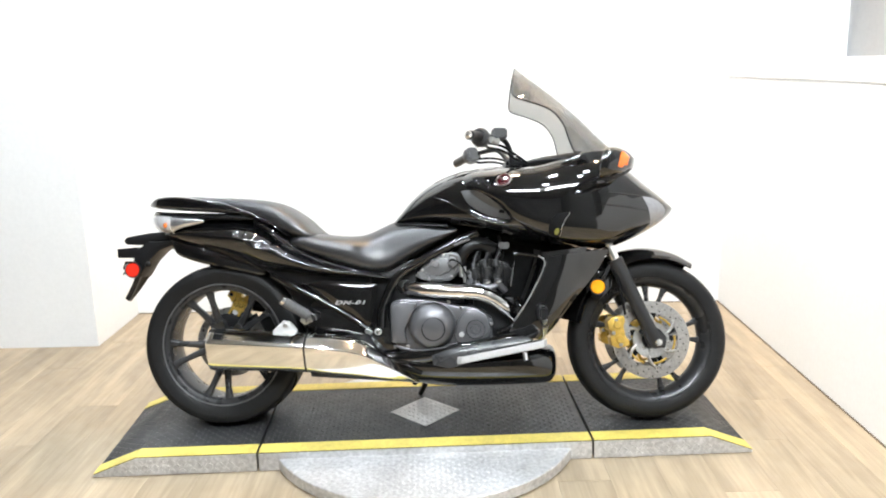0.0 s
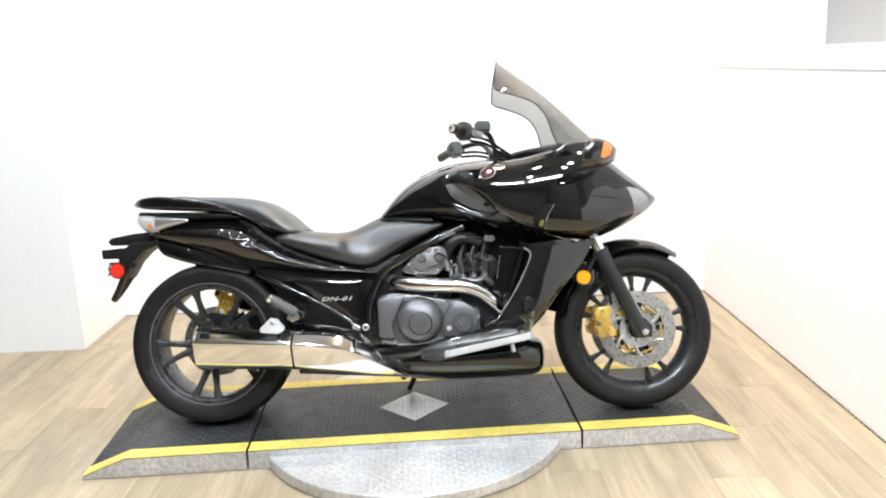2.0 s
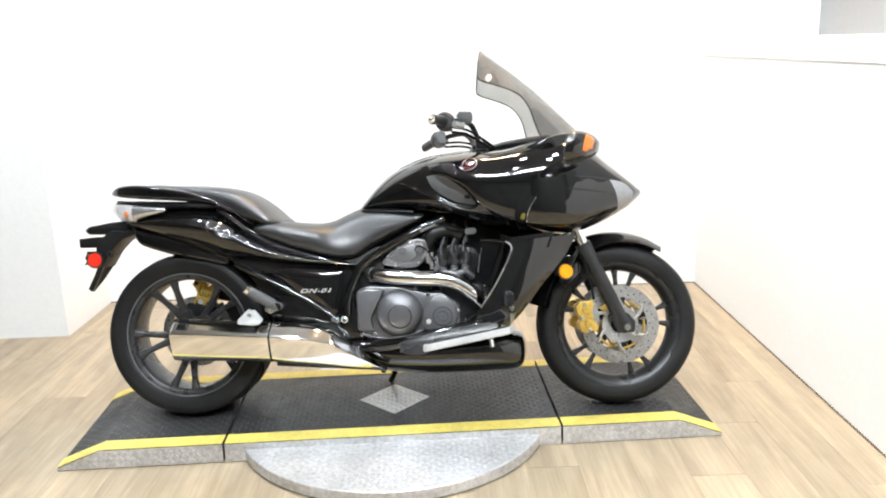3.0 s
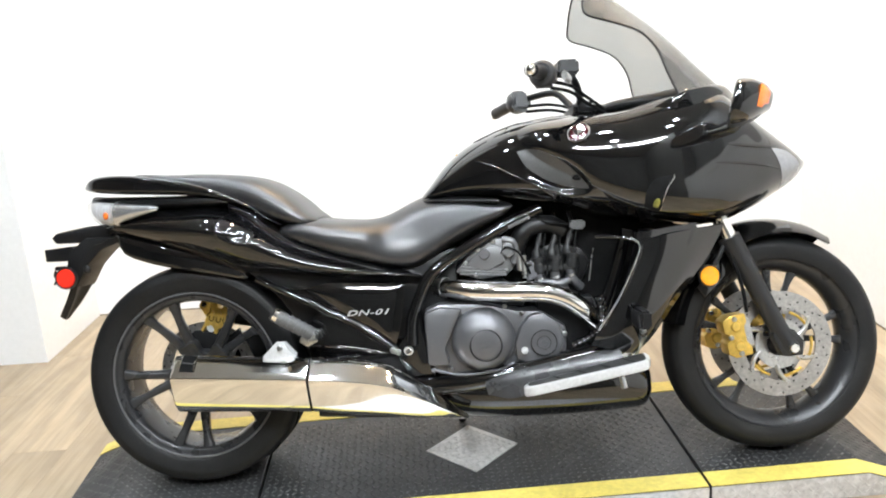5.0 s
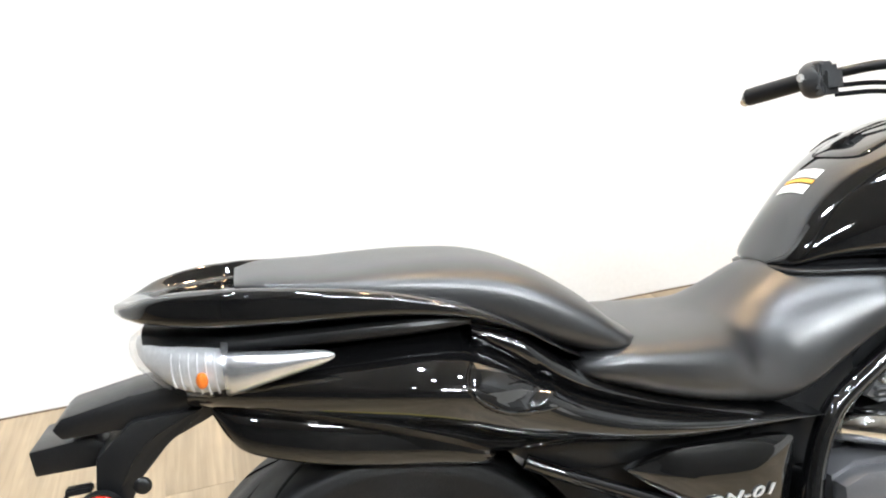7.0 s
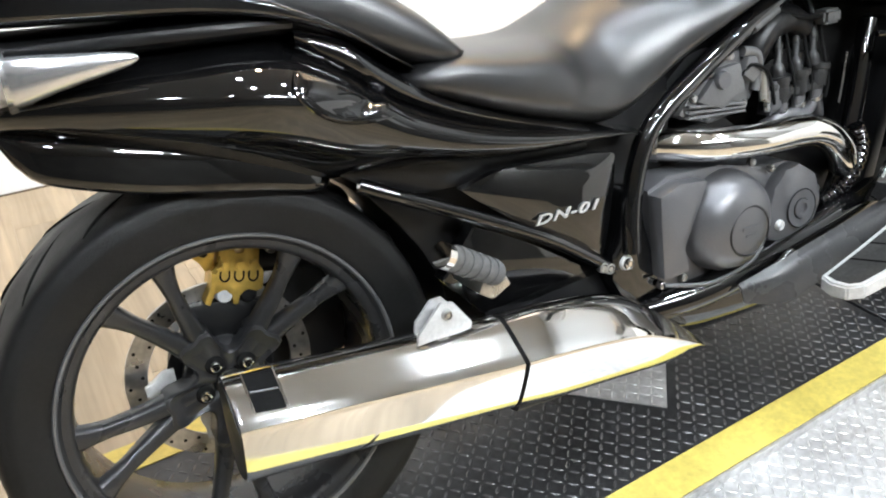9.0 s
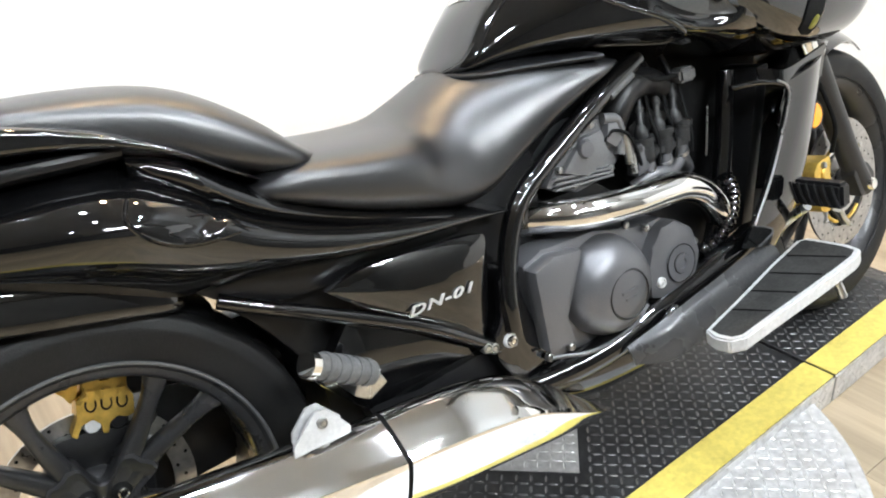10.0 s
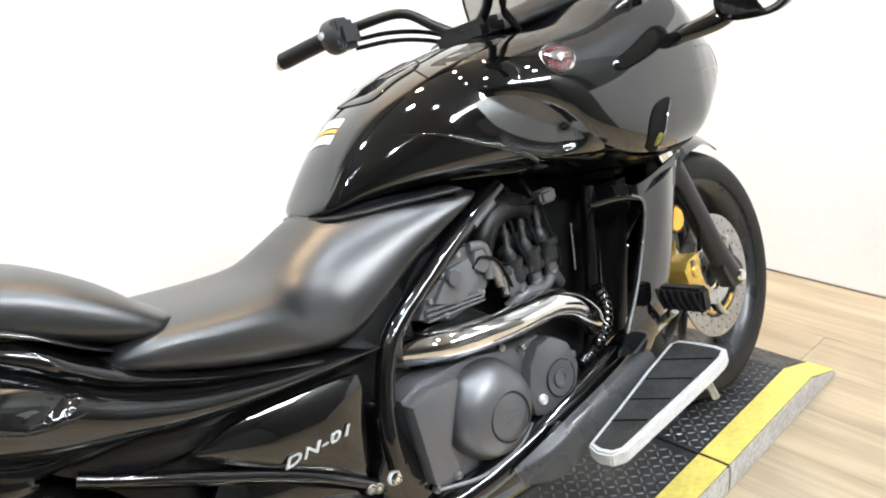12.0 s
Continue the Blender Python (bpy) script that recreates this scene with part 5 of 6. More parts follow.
part("muffler_slot", sheet([[(-0.004, -0.159, 0.3725), (-0.004, -0.181, 0.3560), (-0.004, -0.201, 0.3385)], [(0.032, -0.164, 0.3705), (0.032, -0.187, 0.3535), (0.032, -0.208, 0.3355)]], 0.002, 3, 3), SEAM_SHADE, muffler, "dark window near the outlet")
for a, b in ((-0.0055, -0.0055), (0.0335, 0.0335)):
    part("slot_frame", tube([(a, -0.158 - 0.12 * (a + 0.004), 0.3735), (a, -0.181 - 0.14 * (a + 0.004), 0.3568), (a, -0.2025 - 0.16 * (a + 0.004), 0.3382)], 0.0017, 8, 3), CHROME, muffler, "bright rim of the outlet window")
part("slot_bar", tube([(-0.003, -0.1815, 0.3565), (0.031, -0.1875, 0.3542)], 0.0012, 6, 1), COVER, muffler)
part("muffler_seam", can([(0.341, -0.054, -0.008, 1.045, 0.915), (0.350, -0.055, -0.008, 1.045, 0.915)], 1), SEAM_SHADE, muffler)
shield = part("exhaust_shield", can([(0.349, -0.055, -0.008, 1.06, 0.93), (0.42, -0.055, -0.016, 1.06, 0.97), (0.50, -0.054, -0.0255, 1.05, 0.94), (0.56, -0.05, -0.038, 1.02, 0.864), (0.62, -0.043, -0.06, 0.95, 0.66), (0.68, -0.034, -0.084, 0.8, 0.374), (0.75, -0.018, -0.114, 0.45, 0.05)], 5), CHROME, BIKE, "polished chrome exhaust heat shield", 30)
part("shield_under", shell([(0.36, 0.195, 0.21, 0.225, 0.04, 2.6, -0.17), (0.5, 0.185, 0.20, 0.215, 0.04, 2.6, -0.165), (0.62, 0.175, 0.188, 0.2, 0.03, 2.6, -0.15)], 28, 4), SATIN, shield)
bracket = part("muffler_bracket", prism([(0.219, 0.352), (0.222, 0.368), (0.260, 0.404), (0.278, 0.400), (0.303, 0.364), (0.298, 0.342), (0.257, 0.337)], -0.204, -0.199, 0.0008), RIMALLOY, muffler, "bright steel hanger bracket")
part("bracket_bolt", bolt(0.266, -0.204, 0.386, 0.008, 0.006), STEEL, muffler)
part("hanger_arm", prism([(0.230, 0.358), (0.233, 0.372), (0.259, 0.398), (0.276, 0.398), (0.304, 0.366), (0.300, 0.352)], -0.172, -0.168, 0.001), RIMALLOY, muffler)
header = part("exhaust_header", tube([(0.705, -0.118, 0.514), (0.735, -0.145, 0.511), (0.78, -0.172, 0.506), (0.86, -0.188, 0.501), (0.94, -0.19, 0.497), (0.985, -0.188, 0.49), (1.03, -0.182, 0.470), (1.07, -0.174, 0.438), (1.10, -0.16, 0.405)], 0.0265, 24, 6), CHROME, BIKE, "polished chrome exhaust header pipe")
part("rear_pipe_joint", tube([(0.69, -0.10, 0.515), (0.71, -0.123, 0.513)], 0.0278, 20, 1), STEEL, header)

# engine
crank = part("crankcase", prism([(0.655, 0.31), (0.648, 0.46), (0.69, 0.475), (0.80, 0.47), (0.86, 0.455), (0.90, 0.445), (0.95, 0.445), (1.02, 0.40), (1.02, 0.33), (0.95, 0.28), (0.68, 0.285)], -0.165, 0.165, 0.012), COVER, BIKE, "dark grey engine case")
cover = part("clutch_cover", lathe([(0, -0.058), (0.03, -0.0578), (0.055, -0.052), (0.072, -0.04), (0.082, -0.02), (0.085, 0.0), (0.085, 0.012)], 0.800, 0.376, -0.165, 56), COVER, BIKE, "dark grey domed engine cover")
part("cover_ring", lathe([(0.039, -0.0565), (0.041, -0.0585), (0.043, -0.056)], 0.806, 0.367, -0.165, 48), SATIN, cover)
for k, w in enumerate((0.034, 0.022)):
    part("cover_mark", box(0.806 - w / 2, 0.806 + w / 2, -0.2245, -0.2215, 0.371 - 0.012 * k, 0.376 - 0.012 * k, 0.0005), COVER, cover)
part("cover_step", prism([(0.652, 0.315), (0.648, 0.455), (0.69, 0.468), (0.75, 0.462), (0.72, 0.40), (0.70, 0.36), (0.71, 0.315)], -0.195, -0.16, 0.012), COVER, cover)
gear = part("gear_cover", prism([(0.885, 0.318), (0.882, 0.365), (0.90, 0.41), (0.925, 0.437), (0.96, 0.442), (1.0, 0.415), (1.015, 0.365), (0.995, 0.32), (0.95, 0.298)], -0.19, -0.15, 0.016, None, 2), COVER, BIKE, "dark grey engine side cover")
part("cap_ring", lathe([(0, -0.003), (0.009, -0.003), (0.010, -0.006), (0.0165, -0.006), (0.018, -0.0025), (0.027, -0.0035), (0.032, -0.0035), (0.0335, -0.001), (0.034, 0.002)], 0.958, 0.362, -0.19, 36), COVER, gear, "round grey cap in the side cover")
for r in (0.0175, 0.0335):
    part("cap_groove", lathe([(r - 0.0009, -0.0032), (r, -0.0042), (r + 0.0009, -0.0032), (r, -0.0015)], 0.958, 0.362, -0.19, 36), SEAM_SHADE, gear)
part("cap_bolt", bolt(0.907, -0.191, 0.344, 0.0095, 0.005), RIMALLOY, gear)
for bx, bh in ((0.665, 0.30), (0.71, 0.30), (0.84, 0.298), (0.88, 0.30), (0.86, 0.46), (0.905, 0.44), (1.015, 0.38)):
    part("case_bolt", bolt(bx, -0.17, bh, 0.007, 0.008), STEEL, crank)
part("case_seam", tube([(0.66, -0.185, 0.305), (0.74, -0.2, 0.29), (0.83, -0.195, 0.296), (0.88, -0.18, 0.31)], 0.0035, 8), COVER, crank)
rear_cyl = part("rear_cylinder_head", prism([(0.735, 0.555), (0.775, 0.602), (0.815, 0.632), (0.845, 0.640), (0.885, 0.638), (0.906, 0.618), (0.895, 0.56), (0.87, 0.538), (0.80, 0.53)], -0.14, 0.12, 0.009), ALLOY, BIKE, "cast alloy cylinder head")
part("head_facet", prism([(0.765, 0.572), (0.815, 0.618), (0.858, 0.622), (0.87, 0.575), (0.82, 0.552)], -0.152, -0.135, 0.008), ALLOY, rear_cyl)
part("head_cap", lathe([(0, -0.008), (0.013, -0.008), (0.015, -0.004), (0.015, 0.004)], 0.815, 0.60, -0.151, 20), COVER, rear_cyl)
part("head_lug", prism([(0.86, 0.60), (0.868, 0.628), (0.888, 0.626), (0.896, 0.598), (0.88, 0.585)], -0.156, -0.135, 0.004), ALLOY, rear_cyl)
for k in range(3):
    part("head_fin", prism([(0.748, 0.548 + 0.009 * k), (0.752, 0.552 + 0.009 * k), (0.872, 0.543 + 0.006 * k), (0.872, 0.539 + 0.006 * k)], -0.149, -0.13, 0.001), ALLOY, rear_cyl)
part("sensor_wire", tube([(0.86, -0.15, 0.60), (0.875, -0.158, 0.615), (0.905, -0.16, 0.60), (0.925, -0.155, 0.565), (0.935, -0.15, 0.54)], 0.0028, 8), SEAM_SHADE, rear_cyl)
for bx, bh in ((0.765, 0.578), (0.842, 0.632), (0.872, 0.552), (0.79, 0.545), (0.885, 0.61), (0.80, 0.612)):
    part("head_bolt", bolt(bx, -0.141, bh, 0.006, 0.006), STEEL, rear_cyl)
part("head_band", tube([(0.865, -0.145, 0.636), (0.893, -0.147, 0.628), (0.90, -0.145, 0.60), (0.893, -0.145, 0.57)], 0.009, 10, 5), ALLOY, rear_cyl)
part("cylinder_lower", prism([(0.70, 0.46), (0.74, 0.53), (0.86, 0.53), (0.90, 0.50), (0.92, 0.45)], -0.115, 0.1, 0.01), SATIN, rear_cyl)
for a, b in (((0.905, -0.15, 0.60), (0.908, -0.15, 0.55)), ((0.92, -0.146, 0.59), (0.92, -0.146, 0.53))):
    part("head_stud", tube([a, b], 0.007, 10, 1), STEEL, rear_cyl)
front_cyl = part("front_cylinder_head", prism([(0.94, 0.53), (0.95, 0.60), (1.0, 0.62), (1.08, 0.60), (1.10, 0.56), (1.06, 0.48), (0.98, 0.48)], -0.115, 0.115, 0.012), SATIN, BIKE, "dark cylinder head")
for k in range(3):
    x = 0.957 + 0.041 * k
    top = 0.583 + 0.004 * k
    coil = part("injector_body", lathe([(0, 0.0), (0.011, 0.0), (0.0125, 0.003), (0.0125, 0.008), (0.0165, 0.0085), (0.0165, 0.028), (0.0155, 0.0285), (0.0155, 0.036), (0.0185, 0.0365), (0.0185, 0.046), (0.012, 0.0465), (0, 0.0465)], seg=20), INJECT, front_cyl, "dark grey injector body")
    coil.data.transform(Matrix.Translation((x + 0.004, -0.14, top - 0.047)) @ Matrix.Rotation(radians(90), 4, "X") @ Matrix.Rotation(radians(6 - 8 * k), 4, "Z"))
    part("injector_neck", tube([(x - 0.002, -0.139, top - 0.002, 0.0125), (x - 0.003, -0.138, top + 0.012, 0.011), (x - 0.002, -0.137, top + 0.014, 0.0075), (x + 0.002, -0.134, top + 0.035, 0.006), (x + 0.006, -0.13, top + 0.037, 0.0085), (x + 0.008, -0.128, top + 0.05, 0.0075)], 0.01, 14, 3), INJECT, coil)
    part("hose", tube([(x + 0.008, -0.128, top + 0.048), (x + 0.014, -0.122, top + 0.075), (x + 0.008, -0.11, top + 0.11)], 0.0055, 10, 4), SATIN, coil, "black rubber hose")
    part("elbow", tube([(x + 0.005, -0.14, top - 0.045), (x + 0.003, -0.139, top - 0.06), (x + 0.016, -0.134, top - 0.08), (x + 0.03, -0.125, top - 0.095)], 0.0125, 14, 4), COVER, coil)
    part("clamp_ring", tube([(x + 0.003, -0.139, top - 0.056), (x + 0.005, -0.1385, top - 0.062)], 0.0145, 14, 1), STEEL, coil)
    part("plug_wire", tube([(x + 0.02, -0.15, 0.53), (x + 0.024, -0.15, 0.565), (x + 0.018, -0.143, 0.61), (x + 0.03, -0.12, 0.67)], 0.0028, 8), SEAM_SHADE, coil)
part("link_block", box(0.952, 1.048, -0.152, -0.132, 0.546, 0.562, 0.003), INJECT, front_cyl)
part("feed_stub", tube([(0.94, -0.143, 0.566), (0.918, -0.145, 0.568)], 0.009, 12, 1), INJECT, front_cyl)
part("probe_wire", tube([(1.088, -0.155, 0.515), (1.094, -0.156, 0.555), (1.102, -0.155, 0.60)], 0.0018, 6), STEEL, front_cyl)
part("lower_pipe", tube([(0.93, -0.13, 0.50), (0.965, -0.145, 0.515), (1.01, -0.145, 0.51), (1.05, -0.135, 0.525)], 0.011, 12), COVER, front_cyl)
part("bracket_web", prism([(0.925, 0.52), (0.935, 0.575), (0.95, 0.58), (0.955, 0.53)], -0.15, -0.12, 0.004), COVER, front_cyl)
part("intake_elbow", tube([(0.90, -0.10, 0.56), (0.905, -0.125, 0.62), (0.935, -0.13, 0.66), (0.985, -0.125, 0.67), (1.03, -0.115, 0.65)], 0.024, 16, 6), SATIN, BIKE, "black intake elbow")
part("throttle_body", tube([(0.87, -0.05, 0.60), (0.93, -0.08, 0.65), (0.96, -0.05, 0.70)], 0.034, 18, 5), SATIN, BIKE)
part("connector", box(1.045, 1.085, -0.155, -0.125, 0.652, 0.676, 0.005), GREYRUB, BIKE, "grey cable connector")
part("wire", tube([(0.95, -0.14, 0.688), (0.99, -0.15, 0.672), (1.03, -0.148, 0.668), (1.06, -0.14, 0.664)], 0.004, 8), SEAM_SHADE, BIKE)
part("frame_tag", tube([(0.882, -0.1515, 0.668), (0.94, -0.146, 0.691)], 0.0068, 12, 1), GREYRUB, BIKE, "grey sticker on the frame tube")
# Black filler block stands in for the shade deep between engine parts.
part("fuel_rail_dark", prism([(0.70, 0.56), (0.86, 0.745), (1.10, 0.745), (1.38, 0.70), (1.30, 0.55), (1.22, 0.40), (1.05, 0.33), (0.90, 0.33), (0.75, 0.33)], -0.075, 0.075, 0.01), SEAM_SHADE, BIKE, "near-black filler for the shade between engine parts")

# radiator and its shrouds
part("radiator", prism([(1.16, 0.36), (1.24, 0.64), (1.27, 0.64), (1.19, 0.36)], -0.16, 0.16, 0.004), SATIN, BIKE, "black radiator")
for s in (-1, 1):
    shroud = part("radiator_shroud", sheet([[(1.215, s * 0.238, 0.618), (1.29, s * 0.238, 0.632), (1.37, s * 0.205, 0.64), (1.445, s * 0.165, 0.645)],
                                            [(1.205, s * 0.236, 0.57), (1.265, s * 0.238, 0.565), (1.33, s * 0.212, 0.56), (1.395, s * 0.168, 0.56)],
                                            [(1.152, s * 0.237, 0.475), (1.21, s * 0.24, 0.47), (1.27, s * 0.226, 0.465), (1.31, s * 0.19, 0.46)],
                                            [(1.098, s * 0.235, 0.395), (1.155, s * 0.238, 0.385), (1.21, s * 0.228, 0.375), (1.24, s * 0.204, 0.37)],
                                            [(1.075, s * 0.231, 0.355), (1.125, s * 0.232, 0.342), (1.165, s * 0.225, 0.33), (1.19, s * 0.208, 0.325)]], 0.006 * s), GLOSS, BIKE, "glossy black radiator shroud")
    part("shroud_top", sheet([[(1.17, s * 0.21, 0.65), (1.19, s * 0.222, 0.645), (1.215, s * 0.238, 0.64), (1.36, s * 0.215, 0.655)], [(1.17, s * 0.215, 0.626), (1.19, s * 0.228, 0.62), (1.215, s * 0.238, 0.608), (1.34, s * 0.217, 0.6)]], 0.006 * s), GLOSS, shroud)
    part("shroud_edge", tube([(1.10, s * 0.21, 0.632), (1.16, s * 0.226, 0.628), (1.205, s * 0.24, 0.612), (1.204, s * 0.24, 0.58), (1.152, s * 0.24, 0.475), (1.098, s * 0.238, 0.395)], 0.0048, 10), GLOSS, shroud)
    # Thin steel line added in place of the highlight on the gloss edge.
    part("edge_bead", tube([(1.185, s * 0.238, 0.626), (1.203, s * 0.2435, 0.612), (1.200, s * 0.2445, 0.58), (1.148, s * 0.2445, 0.475), (1.094, s * 0.2425, 0.395)], 0.0021, 8), STEEL, shroud, "steel line standing in for the shroud edge's highlight")
    part("down_tube", tube([(1.20, s * 0.12, 0.64), (1.15, s * 0.14, 0.50), (1.11, s * 0.15, 0.40), (1.07, s * 0.15, 0.33), (1.00, s * 0.15, 0.29)], 0.017, 16), GLOSS, BIKE, "glossy black down tube")
hose_line = spline([(1.105, -0.178, 0.475), (1.115, -0.182, 0.44), (1.11, -0.178, 0.40), (1.085, -0.17, 0.365), (1.04, -0.16, 0.345)], 7)
part("water_hose", tube([(*q, 0.0115 if k % 2 else 0.0145) for k, q in enumerate(hose_line)], 0.013, 14, 3), GLOSS, BIKE, "shiny black corrugated hose")

# belly pan, running boards
for s in (-1, 1):
    part("side_sill", tube([(0.62, s * 0.15, 0.255), (0.75, s * 0.17, 0.262), (0.90, s * 0.178, 0.288), (1.05, s * 0.18, 0.318), (1.16, s * 0.18, 0.345)], 0.026, 16), GLOSS, BIKE, "glossy black sill tube")
part("belly_pan", shell([(0.60, 0.225, 0.255, 0.30, 0.10, 2.6), (0.68, 0.175, 0.24, 0.285, 0.145, 2.5), (0.76, 0.142, 0.23, 0.275, 0.16, 2.4), (0.9, 0.134, 0.228, 0.28, 0.166, 2.4), (1.05, 0.134, 0.23, 0.295, 0.162, 2.4), (1.16, 0.137, 0.232, 0.30, 0.148, 2.4), (1.225, 0.142, 0.215, 0.285, 0.125, 2.4), (1.25, 0.160, 0.21, 0.275, 0.098, 2.4), (1.262, 0.185, 0.215, 0.25, 0.06, 2.4)], 44, 5), GLOSS, BIKE, "glossy black belly pan")
for s in (-1, 1):
    part("board_mount", sheet([[(0.80, s * 0.205, 0.272), (0.865, s * 0.222, 0.296), (0.94, s * 0.225, 0.312), (1.04, s * 0.224, 0.329), (1.14, s * 0.22, 0.345)], [(0.80, s * 0.212, 0.262), (0.862, s * 0.238, 0.28), (0.94, s * 0.242, 0.298), (1.04, s * 0.242, 0.315), (1.15, s * 0.238, 0.333)], [(0.805, s * 0.214, 0.238), (0.866, s * 0.244, 0.232), (0.935, s * 0.25, 0.25), (1.04, s * 0.252, 0.275), (1.155, s * 0.25, 0.30)]], 0.008 * s), PANEL, BIKE, "running board panel, grey put in for its sheen")
    plan = [(0.906, 0.277), (0.893, 0.305), (0.893, 0.335), (0.910, 0.354), (0.98, 0.362), (1.06, 0.372), (1.13, 0.380), (1.165, 0.382), (1.188, 0.374), (1.197, 0.35), (1.205, 0.30), (1.208, 0.262), (1.193, 0.247), (1.11, 0.253), (1.0, 0.267)]

    def board(grow, z0, z1, bevel):
        """The board's outline, grown or drawn in, between two heights over its sloping plane."""
        n = len(plan)
        line = []
        for k in range(n):
            (ax, ay), (cx, cy) = plan[k - 1], plan[(k + 1) % n]
            d = Vector((cx - ax, cy - ay)).normalized()
            line.append((plan[k][0] - d.y * grow, plan[k][1] + d.x * grow))
        bm = bmesh.new()
        f = bm.faces.new([bm.verts.new((x, s * y, z0)) for x, y in line])
        out = bmesh.ops.extrude_face_region(bm, geom=[f])
        for q in out["geom"]:
            if isinstance(q, bmesh.types.BMVert):
                q.co.z = z1
        bmesh.ops.bevel(bm, geom=bm.edges[:], offset=bevel, segments=2, affect="EDGES", clamp_overlap=True)
        for q in bm.verts:
            q.co.z += 0.079 + 0.1956 * q.co.x + 0.08 * abs(q.co.y)
        return bm
    fb = part("footboard", board(0, -0.024, 0.0, 0.003), RIMALLOY, BIKE, "bright alloy rimmed footboard")
    part("rubber_pad", board(-0.009, -0.018, 0.001, 0.0015), PAD, fb, "black rubber foot pad")
    for k in range(4):
        x = 0.968 + 0.058 * k
        ends = [(x, 0.282 - 0.09 * (x - 0.968)), (x + 0.014, 0.348 + 0.11 * (x - 0.968))]
        part("pad_groove", tube([(px, s * py, 0.0808 + 0.1956 * px + 0.08 * py) for px, py in ends], 0.0013, 6, 1), SEAM_SHADE, fb)
    part("board_feeler", tube([(1.122, s * 0.37, 0.31), (1.128, s * 0.378, 0.276)], 0.007, 10, 1), STEEL, fb)
part("mount_loop", tube([(0.835, -0.22, 0.262), (0.87, -0.22, 0.29), (0.90, -0.22, 0.307), (0.907, -0.22, 0.298), (0.90, -0.22, 0.281), (0.87, -0.22, 0.257), (0.848, -0.22, 0.246), (0.837, -0.22, 0.25), (0.835, -0.22, 0.262)], 0.005, 10), GLOSS, BIKE, "glossy black bracket loop")
pedal = part("brake_pedal", box(1.178, 1.206, -0.35, -0.255, 0.408, 0.453, 0.006), SATIN, BIKE, "black ribbed brake pedal pad")
for k in range(6):
    y = -0.346 + 0.0155 * k
    part("pad_rib", tube([(1.177, y, 0.411), (1.1755, y + 0.008, 0.431), (1.177, y + 0.014, 0.450)], 0.003, 6, 3), SATIN, pedal)
part("pedal_arm", tube([(1.20, -0.27, 0.40), (1.205, -0.22, 0.36), (1.18, -0.17, 0.30)], 0.009, 10), STEEL, pedal)
part("side_stand", tube([(0.78, 0.12, 0.20), (0.75, 0.17, 0.11), (0.725, 0.225, 0.057)], 0.011, 12), SATIN, BIKE, "black side stand")
part("stand_bolt", ball(0.725, -0.05, 0.15, 0.012), SATIN, BIKE)


# ---- ceiling lamps ----
def spotlight(m, glow):
    ob = tagged(new("ceiling_spotlight"), "small round white ceiling spotlight, switched on", "ceiling light", "ceiling spotlights")
    own = bmesh.new()
    ring = [(0.062, 0.0), (0.075, 0.0), (0.078, -0.01), (0.078, -0.05), (0.062, -0.05)]
    rings = [[(r * math.cos(a), r * math.sin(a), z) for r, z in ring] for a in (2 * math.pi * j / 24 for j in range(25))]
    skin(rings, closed=False, bm=own)
    part("housing", own, WHITE, ob)
    own = bmesh.new()
    bmesh.ops.create_circle(own, cap_ends=True, segments=24, radius=0.062, matrix=Matrix.Translation((0, 0, -0.04)))
    part("lamp_disc", own, glow, ob)
    ob.matrix_basis = m
    return ob


SPOTS = [(-1.3, -2.4), (-1.3, -0.6), (0.1, -2.9), (0.1, -0.9), (0.2, 0.3), (1.15, -2.1), (1.15, -0.4), (2.05, -1.5), (2.05, -0.8), (-0.6, 0.75)]
WARM_SPOTS = [(0.95, 1.15), (2.05, 1.1)]
first = spotlight(pose(*SPOTS[0], 3.6), SPOT)
for x, y in SPOTS[1:]:
    copy_thing(first, pose(x, y, 3.6))
first = tagged(spotlight(pose(*WARM_SPOTS[0], 3.6), WARM), "small round ceiling spotlight giving warm light")
for x, y in WARM_SPOTS[1:]:
    copy_thing(first, pose(x, y, 3.6))


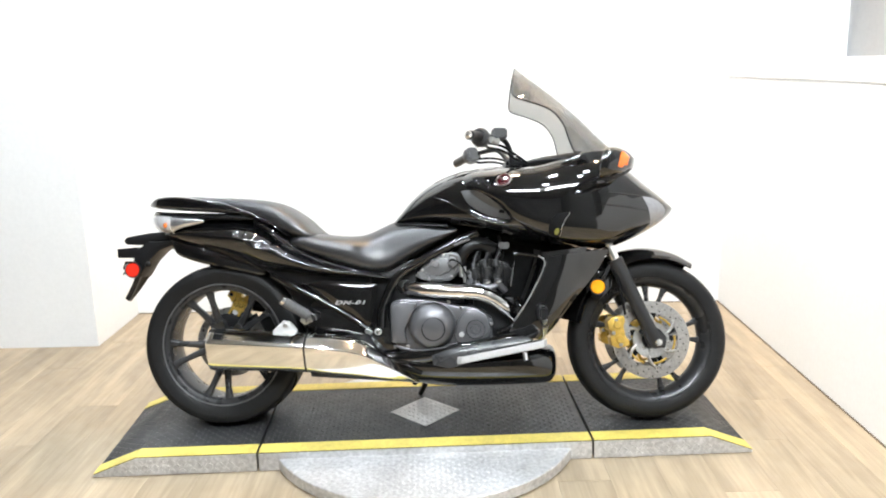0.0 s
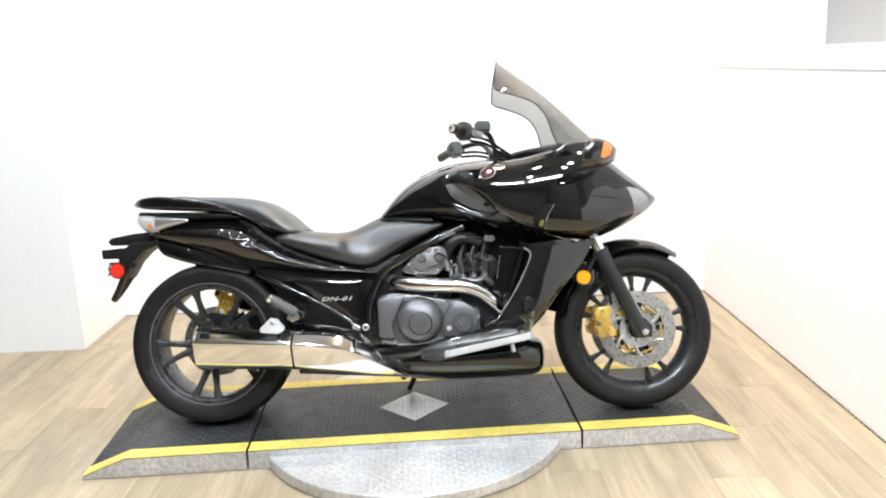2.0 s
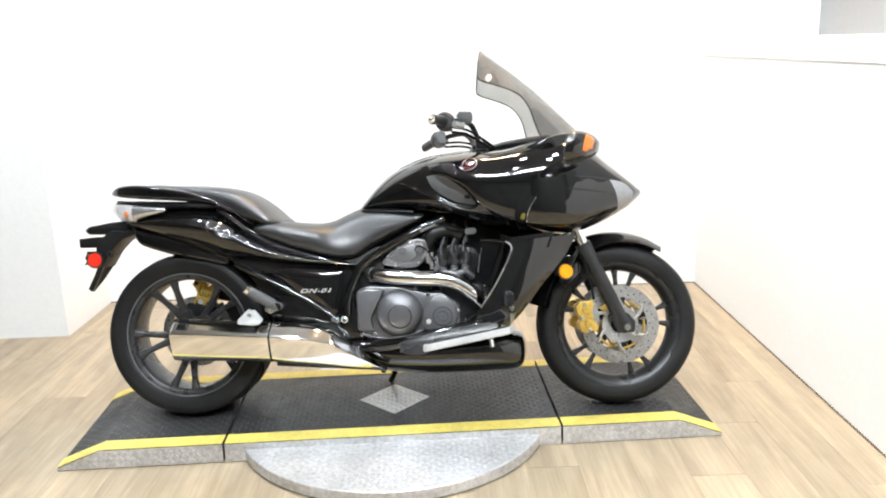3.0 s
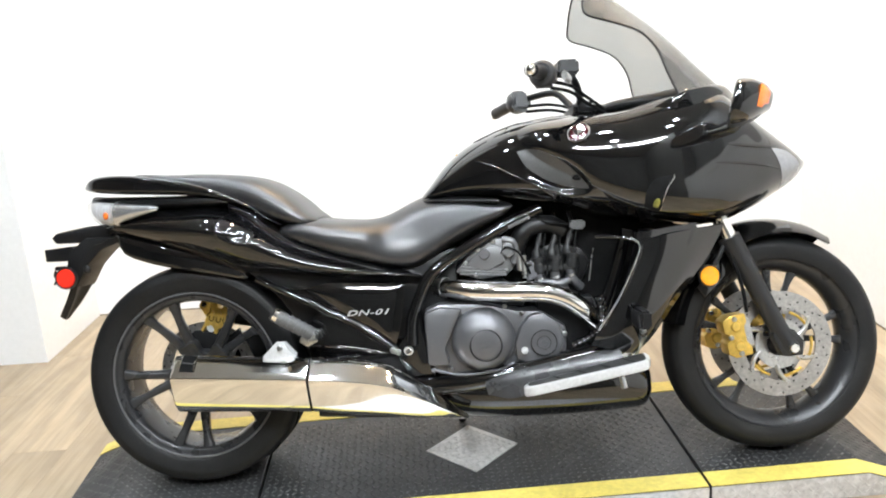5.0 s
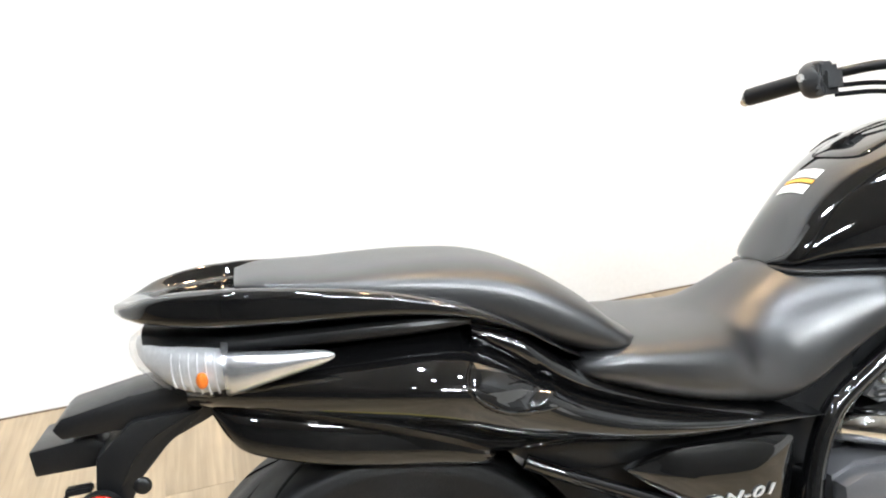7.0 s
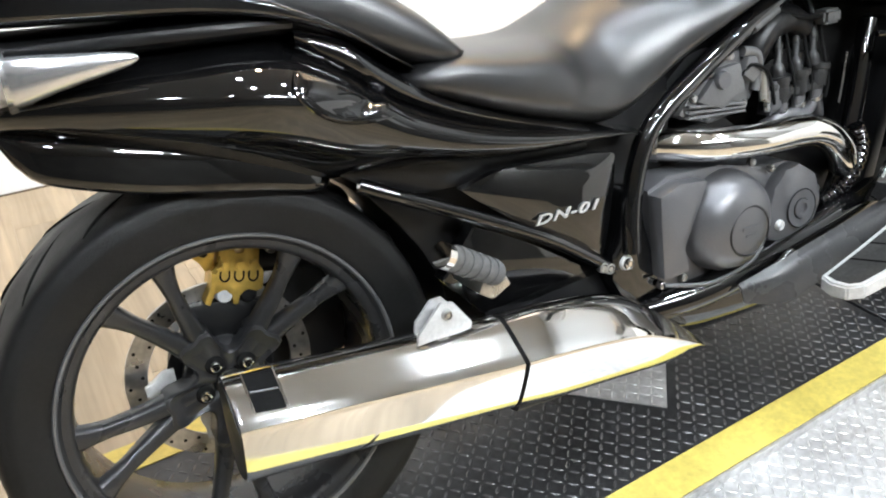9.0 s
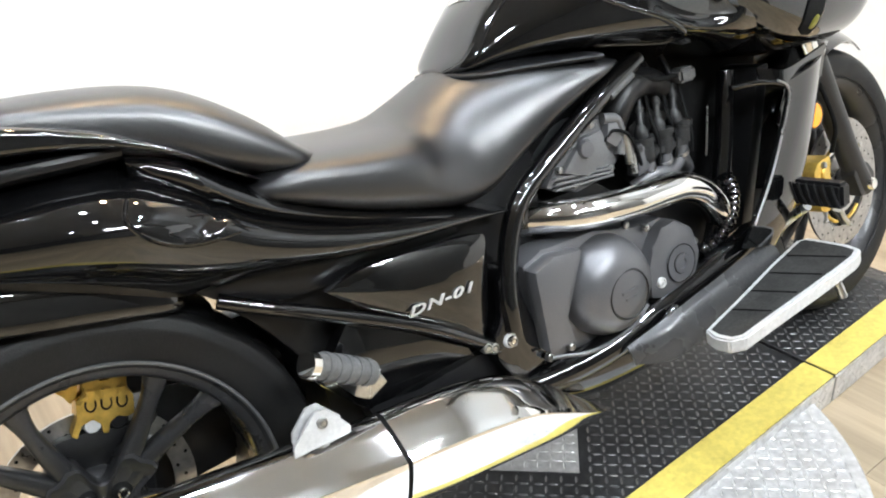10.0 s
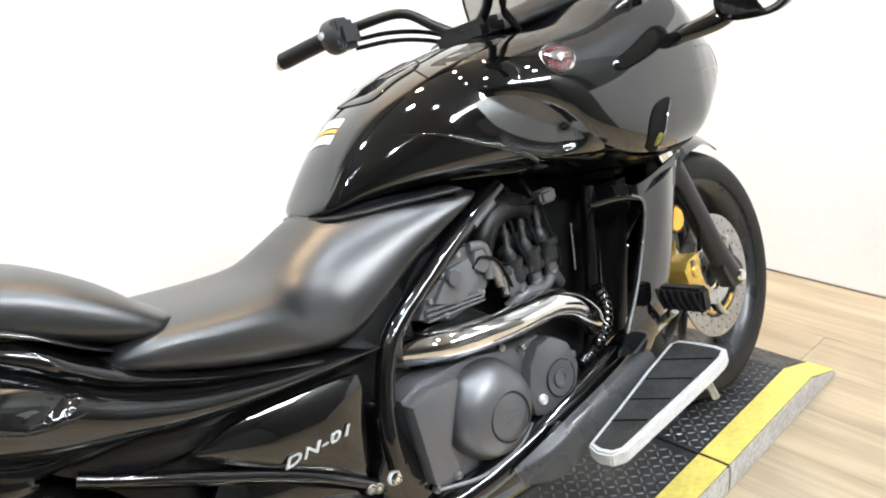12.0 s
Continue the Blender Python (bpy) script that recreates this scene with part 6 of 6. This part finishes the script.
def tube_lamp(m):
    ob = tagged(new("tube_light"), "long white fluorescent tube light on the ceiling", "tube light", "tube lights")
    part("body", box(-0.62, 0.62, -0.05, 0.05, -0.04, 0.0, 0.006), WHITE, ob)
    own = bmesh.new()
    bmesh.ops.create_cone(own, cap_ends=True, segments=14, radius1=0.018, radius2=0.018, depth=1.2, matrix=Matrix.Translation((0, 0, -0.06)) @ Matrix.Rotation(radians(90), 4, "Y"))
    part("glass_tube", own, TUBEGLOW, ob)
    ob.matrix_basis = m
    return ob


first = None
for x, y in ((0.4, -3.4), (1.8, -3.4), (0.4, -3.1), (1.8, -3.1)):
    m = pose(x, y, 3.6)
    first = copy_thing(first, m) if first else tube_lamp(m)


# the room stands turned a little against the machine
ROOM = pose(0, 0, 0, 0, 0, 2.0)
for ob in bpy.data.objects:
    if ob.parent is None and ob.type != "CAMERA" and ob not in (BIKE, LIFT, TABLE):
        ob.matrix_basis = ROOM @ ob.matrix_basis

# ---- floor planks ----
plank = finish(box(-0.0898, 0.0898, -0.6, 0.6, -0.02, 0, 0.0004), "plank", WOOD)
FAR_PLANKS = []
for i in range(-34, 15):
    start = -7 + (i * 0.37) % 1.2
    k = 0
    while start + k * 1.201 < 3.2:
        y = start + k * 1.201 - 0.2
        k += 1
        x = i * 0.18 + 0.05
        if y > 2.7 or x > 2.6:
            continue
        if x < -2.6 or y < -3.0:
            FAR_PLANKS.append((x, y))
            continue
        ob = new("plank", plank)
        ob.location = (x, y, 0)
        ob.parent = FLOOR
verts, faces = [], []
for x, y in FAR_PLANKS:
    k = len(verts)
    verts += [(x + sx * 0.0895, y + sy * 0.5995, z) for z in (-0.02, 0.0) for sx, sy in ((-1, -1), (1, -1), (1, 1), (-1, 1))]
    faces += [tuple(k + i for i in f) for f in ((4, 5, 6, 7), (0, 1, 5, 4), (1, 2, 6, 5), (2, 3, 7, 6), (3, 0, 4, 7))]
me = bpy.data.meshes.new("far_plank_field")
me.from_pydata(verts, [], faces)
me.materials.append(WOOD)
ob = new("far_plank_field", me)
ob.parent = FLOOR
tagged(ob, kind="stuff")
